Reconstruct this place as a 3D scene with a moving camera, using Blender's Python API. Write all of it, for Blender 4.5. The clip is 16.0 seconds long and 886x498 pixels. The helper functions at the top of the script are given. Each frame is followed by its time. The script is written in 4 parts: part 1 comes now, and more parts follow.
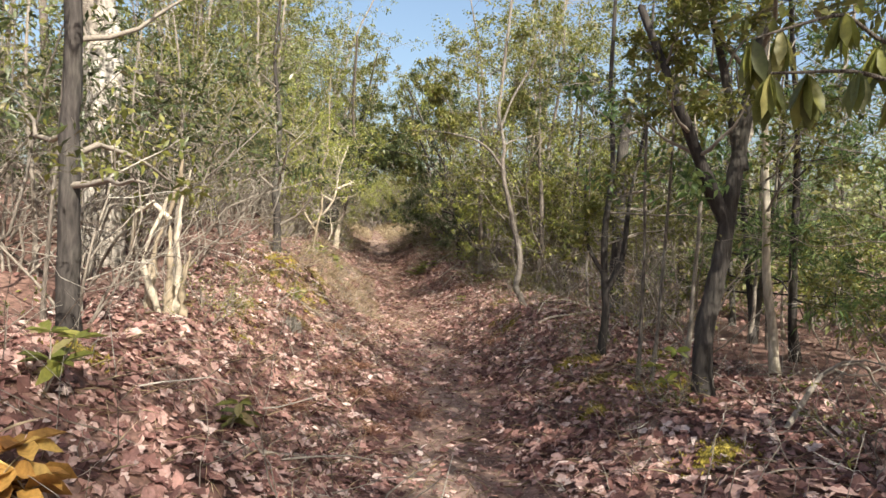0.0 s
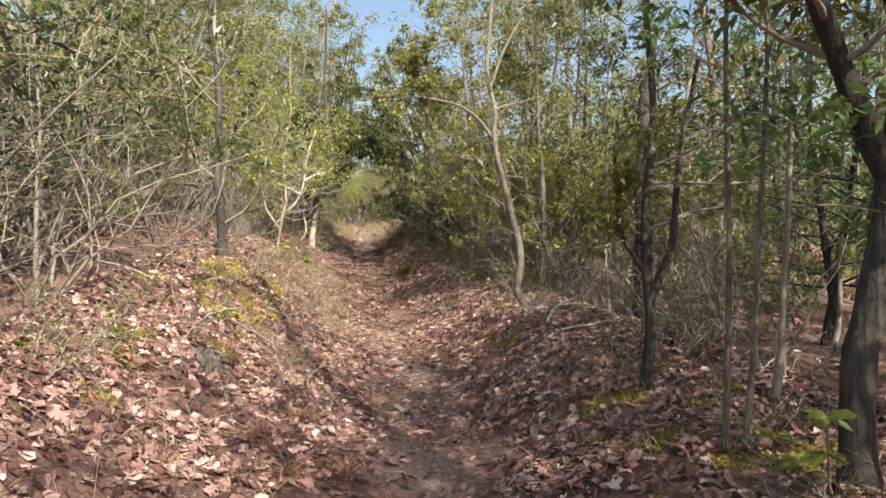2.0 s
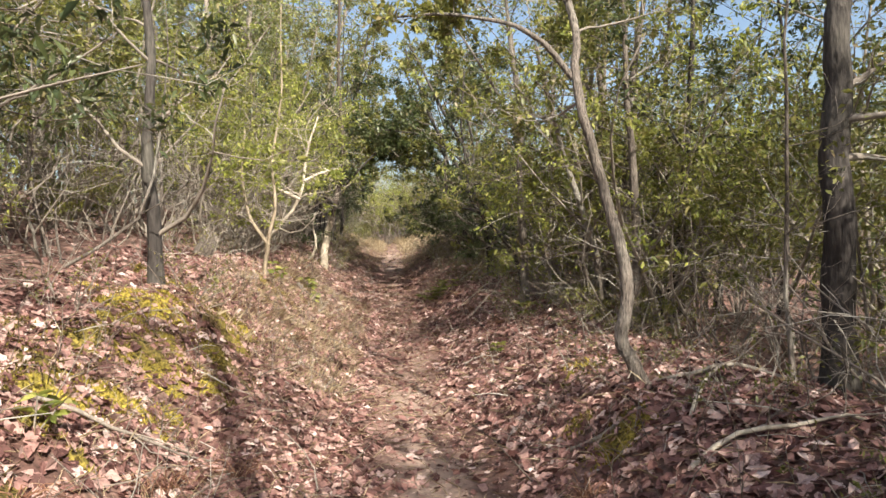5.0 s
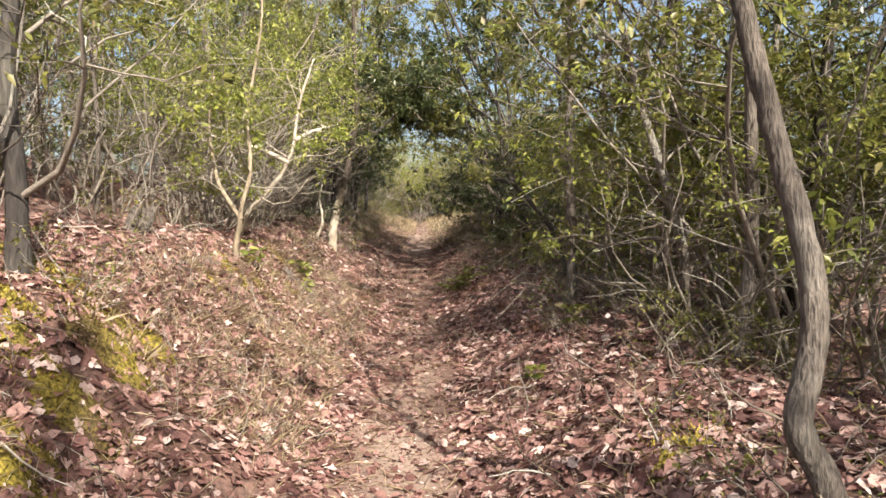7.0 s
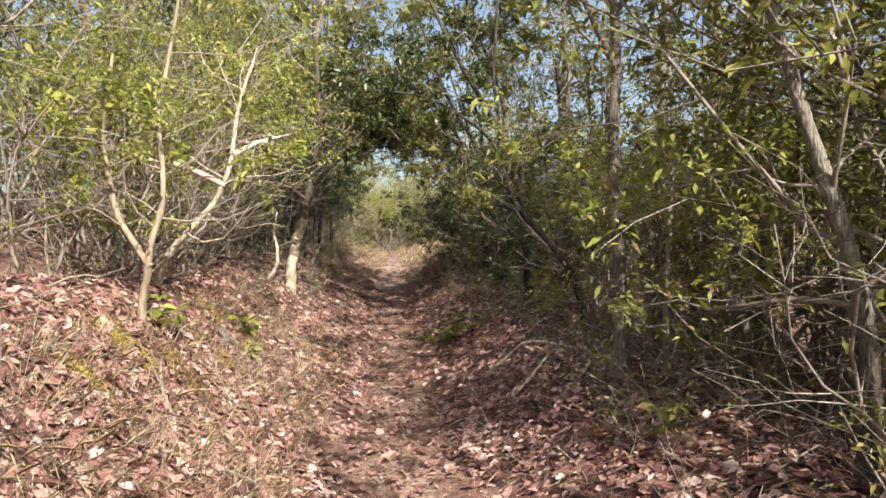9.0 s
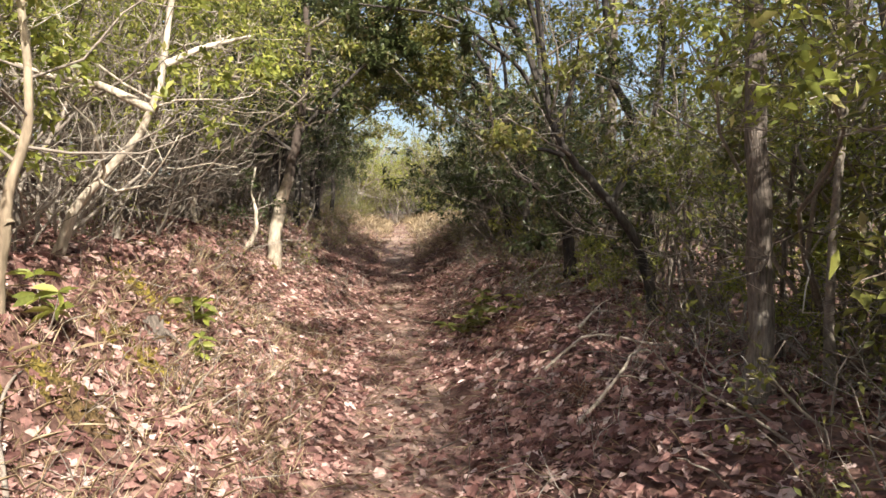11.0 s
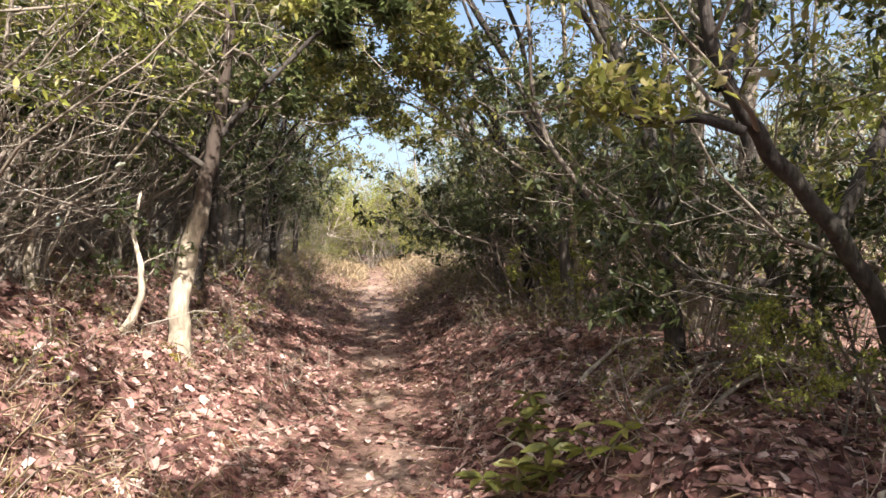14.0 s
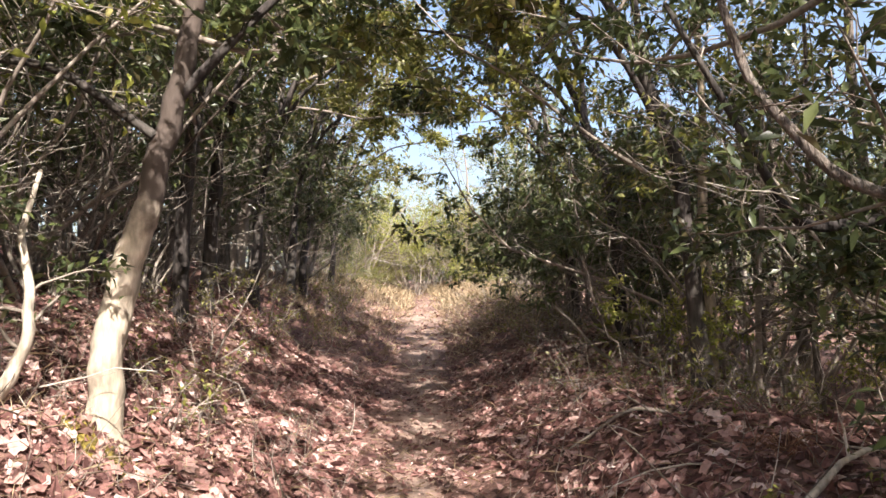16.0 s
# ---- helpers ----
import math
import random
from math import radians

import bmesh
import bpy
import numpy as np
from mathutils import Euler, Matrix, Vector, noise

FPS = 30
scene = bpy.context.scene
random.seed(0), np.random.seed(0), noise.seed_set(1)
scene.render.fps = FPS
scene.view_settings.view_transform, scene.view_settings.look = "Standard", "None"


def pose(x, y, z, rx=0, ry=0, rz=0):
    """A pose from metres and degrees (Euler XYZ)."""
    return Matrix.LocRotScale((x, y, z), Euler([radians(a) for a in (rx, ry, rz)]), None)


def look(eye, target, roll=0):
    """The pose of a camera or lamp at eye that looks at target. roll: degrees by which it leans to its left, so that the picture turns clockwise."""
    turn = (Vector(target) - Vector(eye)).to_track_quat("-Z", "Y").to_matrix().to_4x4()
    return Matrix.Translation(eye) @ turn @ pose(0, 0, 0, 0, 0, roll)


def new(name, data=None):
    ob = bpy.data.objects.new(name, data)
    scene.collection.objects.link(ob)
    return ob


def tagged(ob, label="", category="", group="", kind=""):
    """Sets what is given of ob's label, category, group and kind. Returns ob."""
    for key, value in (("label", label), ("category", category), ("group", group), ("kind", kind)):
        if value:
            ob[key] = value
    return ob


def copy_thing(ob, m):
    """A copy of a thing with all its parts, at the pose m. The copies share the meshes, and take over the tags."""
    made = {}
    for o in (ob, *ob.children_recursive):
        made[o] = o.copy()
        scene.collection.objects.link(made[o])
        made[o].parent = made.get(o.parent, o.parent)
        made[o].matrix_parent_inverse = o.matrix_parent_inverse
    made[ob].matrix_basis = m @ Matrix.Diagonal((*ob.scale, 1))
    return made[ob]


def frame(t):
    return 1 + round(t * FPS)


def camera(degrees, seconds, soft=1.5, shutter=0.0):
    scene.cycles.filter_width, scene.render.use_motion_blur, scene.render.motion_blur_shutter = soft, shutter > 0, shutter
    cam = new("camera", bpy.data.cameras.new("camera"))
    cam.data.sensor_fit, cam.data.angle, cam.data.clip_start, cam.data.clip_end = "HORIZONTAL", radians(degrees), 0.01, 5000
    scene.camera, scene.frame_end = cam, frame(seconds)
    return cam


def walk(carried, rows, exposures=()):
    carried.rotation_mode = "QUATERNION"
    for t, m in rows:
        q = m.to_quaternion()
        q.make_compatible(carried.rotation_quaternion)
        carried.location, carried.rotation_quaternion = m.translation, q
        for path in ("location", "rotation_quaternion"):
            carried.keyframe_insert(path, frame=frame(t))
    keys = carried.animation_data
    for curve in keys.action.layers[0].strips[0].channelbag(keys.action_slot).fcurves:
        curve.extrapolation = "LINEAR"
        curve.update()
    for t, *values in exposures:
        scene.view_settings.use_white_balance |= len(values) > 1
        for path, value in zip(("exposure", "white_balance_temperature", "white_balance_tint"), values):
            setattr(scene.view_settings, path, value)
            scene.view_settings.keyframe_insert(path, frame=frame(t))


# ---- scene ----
cam = camera(64.5, 16.0, soft=1.55)
METRES, EYE, TILT, LEAN, TURN = 18.0, 1.5, -1.8, -1.5, -3.8
ROWS = [
    (0.0, 0.0, 0.0, 0.0, 0.0, 0.0, -0.0),
    (0.5, 0.0047, 0.0283, -0.0001, -0.19, -0.57, -0.16),
    (1.0, 0.0088, 0.0578, -0.0009, -0.36, -0.9, 0.15),
    (1.5, 0.0124, 0.0886, -0.0007, -0.54, -0.82, 0.98),
    (2.0, 0.0098, 0.1206, -0.0001, -0.42, -0.4, 2.23),
    (2.5, 0.0053, 0.1538, -0.0008, -0.12, 0.21, 3.24),
    (3.0, 0.0035, 0.1861, -0.0014, 0.63, 1.07, 3.6),
    (5.5, 0.009, 0.3422, 0.0005, 3.53, 1.06, 2.09),
    (6.0, 0.0099, 0.3751, -0.003, 4.81, 0.61, 1.23),
    (6.5, 0.0101, 0.4095, -0.0006, 5.46, -0.41, 1.23),
    (7.0, 0.0107, 0.4426, 0.0024, 5.56, -0.38, 1.58),
    (7.5, 0.0089, 0.474, 0.0062, 5.32, 0.5, 1.94),
    (8.0, 0.0024, 0.5061, 0.0088, 4.78, 1.53, 2.21),
    (8.5, -0.0066, 0.538, 0.0131, 4.01, 1.95, 2.33),
    (9.0, -0.0142, 0.5679, 0.015, 2.88, 1.6, 2.4),
    (11.5, -0.0341, 0.7148, 0.0109, 3.81, -0.89, 2.67),
    (12.0, -0.043, 0.7483, 0.0116, 4.32, -1.03, 3.71),
    (12.5, -0.0464, 0.7775, 0.0148, 4.15, -1.03, 3.93),
    (13.0, -0.0475, 0.8087, 0.0175, 2.54, 0.51, 3.35),
    (13.5, -0.0498, 0.8386, 0.0198, 1.49, 1.89, 3.73),
    (14.0, -0.053, 0.8692, 0.0226, 1.48, 2.65, 4.16),
    (14.5, -0.0558, 0.8989, 0.0235, 2.13, 2.86, 3.9),
    (15.0, -0.0554, 0.9293, 0.0254, 3.27, 3.37, 3.25),
    (15.5, -0.0598, 0.9596, 0.0266, 4.24, 3.94, 2.4),
    (16.0, -0.0658, 0.9895, 0.0287, 5.33, 5.08, 2.35),
]
walk(cam, [(t, pose(0, 0, EYE, TILT, LEAN, TURN) @ pose(METRES * x, METRES * y, METRES * z, 90 + pitch, roll, yaw)) for t, x, y, z, yaw, pitch, roll in ROWS],
     exposures=[(0.0, 1.05, 6500, 6), (4.0, 1.05, 6500, 7), (7.0, 1.1, 6550, 8.5), (9.0, 1.12, 6550, 9.5), (13.0, 1.3, 6500, 11), (16.0, 1.58, 6400, 15)])

# ---- sky and sun ----
SUN_AZ, SUN_EL = math.atan2(0.39, -0.92), radians(42)      # from behind, over the right shoulder
world = bpy.data.worlds.new("sky")
scene.world = world
world.use_nodes = True
wt = world.node_tree
sky = wt.nodes.new("ShaderNodeTexSky")
sky.sky_type, sky.sun_disc = "NISHITA", False
sky.sun_elevation, sky.sun_rotation = SUN_EL, SUN_AZ
sky.dust_density, sky.air_density, sky.ozone_density = 4.0, 1.0, 0.6
wt.links.new(sky.outputs[0], wt.nodes["Background"].inputs[0])
wt.nodes["Background"].inputs[1].default_value = 0.11
sun = new("sun", bpy.data.lights.new("sun", "SUN"))
sun.data.energy, sun.data.angle, sun.data.color = 5.0, radians(0.6), (1.0, 0.93, 0.82)
toward = Vector((math.sin(SUN_AZ) * math.cos(SUN_EL), math.cos(SUN_AZ) * math.cos(SUN_EL), math.sin(SUN_EL)))
sun.matrix_world = look(toward * 60, (0, 0, 0))

# ---- materials ----


def material(name, ramp, rough=0.8, by="island", grain=30.0, bump=0.25, glow_through=0.0, stretch=(1, 1, 1), mottling=0.35, spec=0.3):
    """A surface whose base colour runs through ramp: by island (leaves, twigs) or by a coarse noise; fine noise darkens and bumps it."""
    mat = bpy.data.materials.new(name)
    mat.use_nodes = True
    nt = mat.node_tree
    bsdf, out = nt.nodes["Principled BSDF"], nt.nodes["Material Output"]
    bsdf.inputs["Roughness"].default_value = rough
    bsdf.inputs["Specular IOR Level"].default_value = spec
    coords = nt.nodes.new("ShaderNodeNewGeometry")
    mapping = nt.nodes.new("ShaderNodeMapping")
    mapping.inputs["Scale"].default_value = stretch
    nt.links.new(coords.outputs["Position"], mapping.inputs[0])
    fine = nt.nodes.new("ShaderNodeTexNoise")
    fine.inputs["Scale"].default_value, fine.inputs["Detail"].default_value = grain, 5
    nt.links.new(mapping.outputs[0], fine.inputs["Vector"])
    coarse = nt.nodes.new("ShaderNodeTexNoise")
    coarse.inputs["Scale"].default_value, coarse.inputs["Detail"].default_value = 1.3, 4
    nt.links.new(coords.outputs["Position"], coarse.inputs["Vector"])
    cr = nt.nodes.new("ShaderNodeValToRGB")
    cr.color_ramp.interpolation = "LINEAR"
    while len(cr.color_ramp.elements) < len(ramp):
        cr.color_ramp.elements.new(0.5)
    for e, (pos, col) in zip(cr.color_ramp.elements, ramp):
        e.position, e.color = pos, (*col, 1)
    if by == "island":
        nt.links.new(coords.outputs["Random Per Island"], cr.inputs[0])
    else:
        stretch_range = nt.nodes.new("ShaderNodeMapRange")
        stretch_range.inputs[1].default_value, stretch_range.inputs[2].default_value = 0.3, 0.7
        nt.links.new(coarse.outputs[0], stretch_range.inputs[0])
        nt.links.new(stretch_range.outputs[0], cr.inputs[0])
    shade = nt.nodes.new("ShaderNodeMapRange")
    shade.inputs[1].default_value, shade.inputs[2].default_value = 0.3, 0.7
    shade.inputs[3].default_value, shade.inputs[4].default_value = 1 - mottling, 1 + mottling * 0.6
    nt.links.new(fine.outputs[0], shade.inputs[0])
    mul = nt.nodes.new("ShaderNodeVectorMath")
    mul.operation = "SCALE"
    nt.links.new(cr.outputs[0], mul.inputs[0])
    nt.links.new(shade.outputs[0], mul.inputs["Scale"])
    nt.links.new(mul.outputs[0], bsdf.inputs["Base Color"])
    if bump:
        b = nt.nodes.new("ShaderNodeBump")
        b.inputs["Strength"].default_value, b.inputs["Distance"].default_value = bump, 0.02
        nt.links.new(fine.outputs[0], b.inputs["Height"])
        nt.links.new(b.outputs[0], bsdf.inputs["Normal"])
    if glow_through:
        tr = nt.nodes.new("ShaderNodeBsdfTranslucent")
        nt.links.new(mul.outputs[0], tr.inputs[0])
        mix = nt.nodes.new("ShaderNodeMixShader")
        mix.inputs[0].default_value = glow_through
        nt.links.new(bsdf.outputs[0], mix.inputs[1])
        nt.links.new(tr.outputs[0], mix.inputs[2])
        nt.links.new(mix.outputs[0], out.inputs[0])
    return mat


M_GREEN = material("evergreen_leaf", [(0, (0.105, 0.116, 0.032)), (0.45, (0.193, 0.202, 0.048)), (0.8, (0.296, 0.282, 0.070)), (1, (0.288, 0.226, 0.128))], 0.42, glow_through=0.42, bump=0, mottling=0.2, grain=60, spec=0.5)
M_BRIGHT = material("young_leaf", [(0, (0.150, 0.175, 0.048)), (0.45, (0.290, 0.325, 0.070)), (0.85, (0.440, 0.455, 0.100)), (1, (0.520, 0.470, 0.190))], 0.45, glow_through=0.5, bump=0, mottling=0.2, grain=60, spec=0.4)
M_DARKLEAF = material("dark_evergreen_leaf", [(0, (0.041, 0.056, 0.023)), (0.5, (0.076, 0.099, 0.034)), (0.9, (0.130, 0.152, 0.053)), (1, (0.178, 0.146, 0.076))], 0.36, glow_through=0.35, bump=0, mottling=0.2, grain=60, spec=0.6)
M_BOX = material("box_leaf", [(0, (0.085, 0.105, 0.045)), (0.5, (0.165, 0.190, 0.075)), (1, (0.265, 0.275, 0.125))], 0.4, glow_through=0.35, bump=0, mottling=0.2, grain=60, spec=0.5)
M_PINE = material("pine_needles", [(0, (0.087, 0.142, 0.055)), (0.6, (0.153, 0.229, 0.077)), (1, (0.263, 0.328, 0.099))], 0.5, glow_through=0.35, bump=0, mottling=0.2)
M_DRY = material("dry_leaf", [(0, (0.083, 0.039, 0.035)), (0.3, (0.206, 0.101, 0.088)), (0.6, (0.361, 0.204, 0.176)), (0.88, (0.527, 0.355, 0.313)), (1, (0.700, 0.561, 0.512))], 0.7, glow_through=0.18, bump=0, mottling=0.3, grain=50)
M_FERN = material("dry_fern", [(0, (0.16, 0.070, 0.045)), (0.5, (0.33, 0.165, 0.105)), (1, (0.52, 0.34, 0.22))], 0.75, glow_through=0.15, bump=0, mottling=0.25)
M_STRAW = material("straw", [(0, (0.30, 0.22, 0.13)), (0.5, (0.48, 0.38, 0.24)), (1, (0.62, 0.52, 0.36))], 0.7, glow_through=0.25, bump=0, mottling=0.2)
M_TWIG = material("grey_twig", [(0, (0.117, 0.088, 0.069)), (0.5, (0.235, 0.196, 0.162)), (0.85, (0.371, 0.332, 0.283)), (1, (0.537, 0.498, 0.439))], 0.85, bump=0.2, mottling=0.3, grain=80)
M_BARK = material("grey_bark", [(0, (0.101, 0.082, 0.066)), (0.5, (0.187, 0.156, 0.133)), (1, (0.296, 0.273, 0.234))], 0.9, by="noise", grain=95, bump=1.0, stretch=(1, 1, 0.2), mottling=0.55)
M_DARKBARK = material("dark_bark", [(0, (0.032, 0.027, 0.023)), (0.5, (0.059, 0.050, 0.046)), (1, (0.100, 0.091, 0.077))], 0.9, by="noise", grain=38, bump=0.9, stretch=(1, 1, 0.22), mottling=0.5)
M_PALE = material("pale_bark", [(0, (0.38, 0.32, 0.25)), (0.5, (0.52, 0.45, 0.36)), (1, (0.64, 0.58, 0.48))], 0.85, by="noise", grain=30, bump=0.6, stretch=(1, 1, 0.3), mottling=0.5)
M_FLAKE = material("flaking_bark", [(0, (0.20, 0.16, 0.13)), (0.4, (0.42, 0.37, 0.32)), (1, (0.66, 0.62, 0.56))], 0.9, by="noise", grain=16, bump=1.0, stretch=(1, 1, 0.4), mottling=0.9)
M_AMBER = material("amber_leaf", [(0, (0.22, 0.10, 0.03)), (0.5, (0.42, 0.23, 0.06)), (1, (0.58, 0.40, 0.13))], 0.6, glow_through=0.3, bump=0, mottling=0.3, grain=50)
M_FOOT = material("tan_bark", [(0, (0.24, 0.19, 0.13)), (0.5, (0.36, 0.29, 0.21)), (1, (0.47, 0.40, 0.29))], 0.85, by="noise", grain=30, bump=0.5, stretch=(1, 1, 0.3), mottling=0.4)
M_MOSS = material("moss", [(0, (0.111, 0.067, 0.036)), (0.35, (0.167, 0.126, 0.032)), (0.7, (0.287, 0.222, 0.041)), (1, (0.399, 0.310, 0.057))], 0.95, by="noise", grain=45, bump=0.9, mottling=0.85)
M_FARLEAF = material("far_foliage", [(0, (0.132, 0.166, 0.066)), (0.5, (0.242, 0.276, 0.110)), (1, (0.397, 0.397, 0.199))], 0.6, glow_through=0.4, bump=0, mottling=0.2, grain=5)

# pale bark, with crown shade painted into the upper stem above a ragged edge
M_SHADE_TOP = material("pale_foot_shade_top_bark", [(0, (0.295, 0.246, 0.175)), (0.5, (0.437, 0.371, 0.290)), (1, (0.546, 0.480, 0.382))], 0.85, by="noise", grain=30, bump=0.5, stretch=(1, 1, 0.3), mottling=0.4)
_lt = M_SHADE_TOP.node_tree
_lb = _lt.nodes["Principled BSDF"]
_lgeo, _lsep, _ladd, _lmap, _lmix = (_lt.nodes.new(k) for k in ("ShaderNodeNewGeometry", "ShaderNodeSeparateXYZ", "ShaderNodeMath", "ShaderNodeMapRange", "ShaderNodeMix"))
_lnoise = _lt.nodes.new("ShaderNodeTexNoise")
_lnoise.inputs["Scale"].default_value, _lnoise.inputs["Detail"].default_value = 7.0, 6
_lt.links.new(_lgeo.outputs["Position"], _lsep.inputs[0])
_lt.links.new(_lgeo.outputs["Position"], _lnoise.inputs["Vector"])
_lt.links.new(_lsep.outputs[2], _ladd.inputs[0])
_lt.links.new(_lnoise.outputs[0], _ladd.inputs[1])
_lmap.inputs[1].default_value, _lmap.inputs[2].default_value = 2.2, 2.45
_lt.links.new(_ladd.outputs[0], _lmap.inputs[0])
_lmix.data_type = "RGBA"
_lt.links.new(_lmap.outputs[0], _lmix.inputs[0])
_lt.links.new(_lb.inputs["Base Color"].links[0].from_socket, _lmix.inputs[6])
# dark brown stands in for the shade on the upper stem
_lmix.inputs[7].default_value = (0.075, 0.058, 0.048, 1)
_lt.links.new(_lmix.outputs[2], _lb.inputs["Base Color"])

# the ground: soil and needles on the worn tread, leaf mould beside it
M_GROUND = material("leaf_mould", [(0, (0.097, 0.051, 0.041)), (0.5, (0.180, 0.103, 0.082)), (1, (0.280, 0.176, 0.142))], 0.9, by="noise", grain=26, bump=0.8, mottling=0.55)
_nt = M_GROUND.node_tree
_bsdf = _nt.nodes["Principled BSDF"]
_att = _nt.nodes.new("ShaderNodeAttribute")
_att.attribute_name = "tread"
_mix = _nt.nodes.new("ShaderNodeMix")
_mix.data_type = "RGBA"
_soil_noise = _nt.nodes.new("ShaderNodeTexNoise")
_soil_noise.inputs["Scale"].default_value, _soil_noise.inputs["Detail"].default_value = 9.0, 8
_soil = _nt.nodes.new("ShaderNodeValToRGB")
_soil.color_ramp.elements[0].position, _soil.color_ramp.elements[0].color = 0.3, (0.17, 0.115, 0.09, 1)
_soil.color_ramp.elements[1].position, _soil.color_ramp.elements[1].color = 0.7, (0.43, 0.325, 0.26, 1)
_old = _bsdf.inputs["Base Color"].links[0].from_socket
_nt.links.new(_soil_noise.outputs[0], _soil.inputs[0])
_nt.links.new(_att.outputs["Fac"], _mix.inputs[0])
_nt.links.new(_old, _mix.inputs[6])
_nt.links.new(_soil.outputs[0], _mix.inputs[7])
_nt.links.new(_mix.outputs[2], _bsdf.inputs["Base Color"])

# ---- mesh helpers ----


def vnoise(x, y, seed=0):
    """Smooth value noise in the plane, -1 to 1."""
    x, y = np.asarray(x, float), np.asarray(y, float)
    xi, yi = np.floor(x).astype(np.int64), np.floor(y).astype(np.int64)
    fx, fy = x - xi, y - yi
    fx, fy = fx * fx * (3 - 2 * fx), fy * fy * (3 - 2 * fy)

    def h(a, b):
        n = (a * 374761393 + b * 668265263 + seed * 974711) & 0x7FFFFFFF
        n = ((n ^ (n >> 13)) * 1274126177) & 0x7FFFFFFF
        return ((n ^ (n >> 16)) & 0xFFFF) / 32767.5 - 1
    return (h(xi, yi) * (1 - fx) + h(xi + 1, yi) * fx) * (1 - fy) + (h(xi, yi + 1) * (1 - fx) + h(xi + 1, yi + 1) * fx) * fy


class Buf:
    """Collects vertices and quads or triangles for one mesh."""

    def __init__(self):
        self.v, self.f, self.n = [], [], 0

    def add(self, verts, faces):
        self.v.append(np.asarray(verts, float).reshape(-1, 3))
        self.f.append((np.asarray(faces, np.int64) + self.n))
        self.n += len(self.v[-1])

    def mesh(self, name, mat, smooth=True):
        me = bpy.data.meshes.new(name)
        v = np.concatenate(self.v)
        loops = np.concatenate([f.ravel() for f in self.f])
        sizes = np.concatenate([np.full(len(f), f.shape[1]) for f in self.f])
        starts = np.concatenate([[0], np.cumsum(sizes)[:-1]])
        me.vertices.add(len(v))
        me.vertices.foreach_set("co", v.ravel())
        me.loops.add(len(loops))
        me.loops.foreach_set("vertex_index", loops.astype(np.int32))
        me.polygons.add(len(sizes))
        me.polygons.foreach_set("loop_start", starts.astype(np.int32))
        me.polygons.foreach_set("use_smooth", np.full(len(sizes), smooth))
        me.update(calc_edges=True)
        me.materials.append(mat)
        return me


def part(name, buf, mat, parent=None, label="", smooth=True):
    ob = new(name, buf.mesh(name, mat, smooth))
    ob.parent = parent
    return tagged(ob, label)


def unit(v):
    return v / np.maximum(np.linalg.norm(v, axis=-1, keepdims=True), 1e-9)


def tube(buf, pts, radii, sides=6, rough=0.0, rng=None):
    """A tapered, slightly uneven round limb along pts, closed at its end."""
    pts, radii = np.asarray(pts, float), np.asarray(radii, float)
    n = len(pts)
    t = unit(np.gradient(pts, axis=0))
    ref = np.array([0.31, 0.87, 0.12]) if abs(t[0][1]) < 0.8 else np.array([0.9, 0.1, 0.3])
    a = unit(np.cross(t, ref))
    b = np.cross(t, a)
    ang = np.linspace(0, 2 * np.pi, sides, endpoint=False)
    r = radii[:, None] * np.ones((1, sides))
    if rough and rng is not None:
        r = r * (1 + rough * rng.normal(size=r.shape))
    ring = pts[:, None] + r[..., None] * (np.cos(ang)[None, :, None] * a[:, None] + np.sin(ang)[None, :, None] * b[:, None])
    verts = np.concatenate([ring.reshape(-1, 3), pts[-1:] + t[-1:] * radii[-1]])
    i, j = np.meshgrid(np.arange(n - 1), np.arange(sides), indexing="ij")
    k = (j + 1) % sides
    quads = np.stack([i * sides + j, i * sides + k, (i + 1) * sides + k, (i + 1) * sides + j], -1).reshape(-1, 4)
    s = np.arange(sides)
    caps = np.stack([(n - 1) * sides + s, (n - 1) * sides + (s + 1) % sides, np.full(sides, n * sides)], -1)
    base = buf.n
    buf.v.append(verts)
    buf.f.append(quads + base)
    buf.f.append(caps + base)
    buf.n += len(verts)


def leaves(buf, p, d, length, width, rng, fine=False, fold=0.25, droop=0.15, facing=None, crumple=0.0):
    """Many leaf blades at points p pointing along d, folded on the midrib; fine: six-cornered blades."""
    n = len(p)
    d = unit(d)
    side = unit(np.cross(d, rng.normal(size=(n, 3)) * 0.6 + np.array([0, 0, 1.0]) if facing is None else facing + rng.normal(size=(n, 3)) * 0.42))
    up = np.cross(side, d)
    L, W = np.asarray(length)[:, None], np.asarray(width)[:, None] * 0.5
    tip = p + d * L - np.array([0, 0, 1]) * L * droop
    if not fine:
        m = p + d * L * 0.45
        v = np.stack([p, m + side * W + up * W * fold, tip, m - side * W + up * W * fold], 1)
        v = v + rng.normal(size=v.shape) * (L * crumple)[:, None]
        q = np.arange(n)[:, None] * 4
        buf.add(v, np.concatenate([q + np.array([0, 1, 2]), q + np.array([0, 2, 3])]))
    else:
        m1, m2 = p + d * L * 0.28, p + d * L * 0.68 - np.array([0, 0, 1]) * L * droop * 0.4
        v = np.stack([p, m1 + side * W * 0.9 + up * W * fold, m2 + side * W + up * W * fold, tip, m2 - side * W + up * W * fold, m1 - side * W * 0.9 + up * W * fold], 1)
        v = v + rng.normal(size=v.shape) * (L * crumple)[:, None]
        q = np.arange(n)[:, None] * 6
        buf.add(v, np.concatenate([q + np.array([0, 1, 2, 3]), q + np.array([0, 3, 4, 5])]))


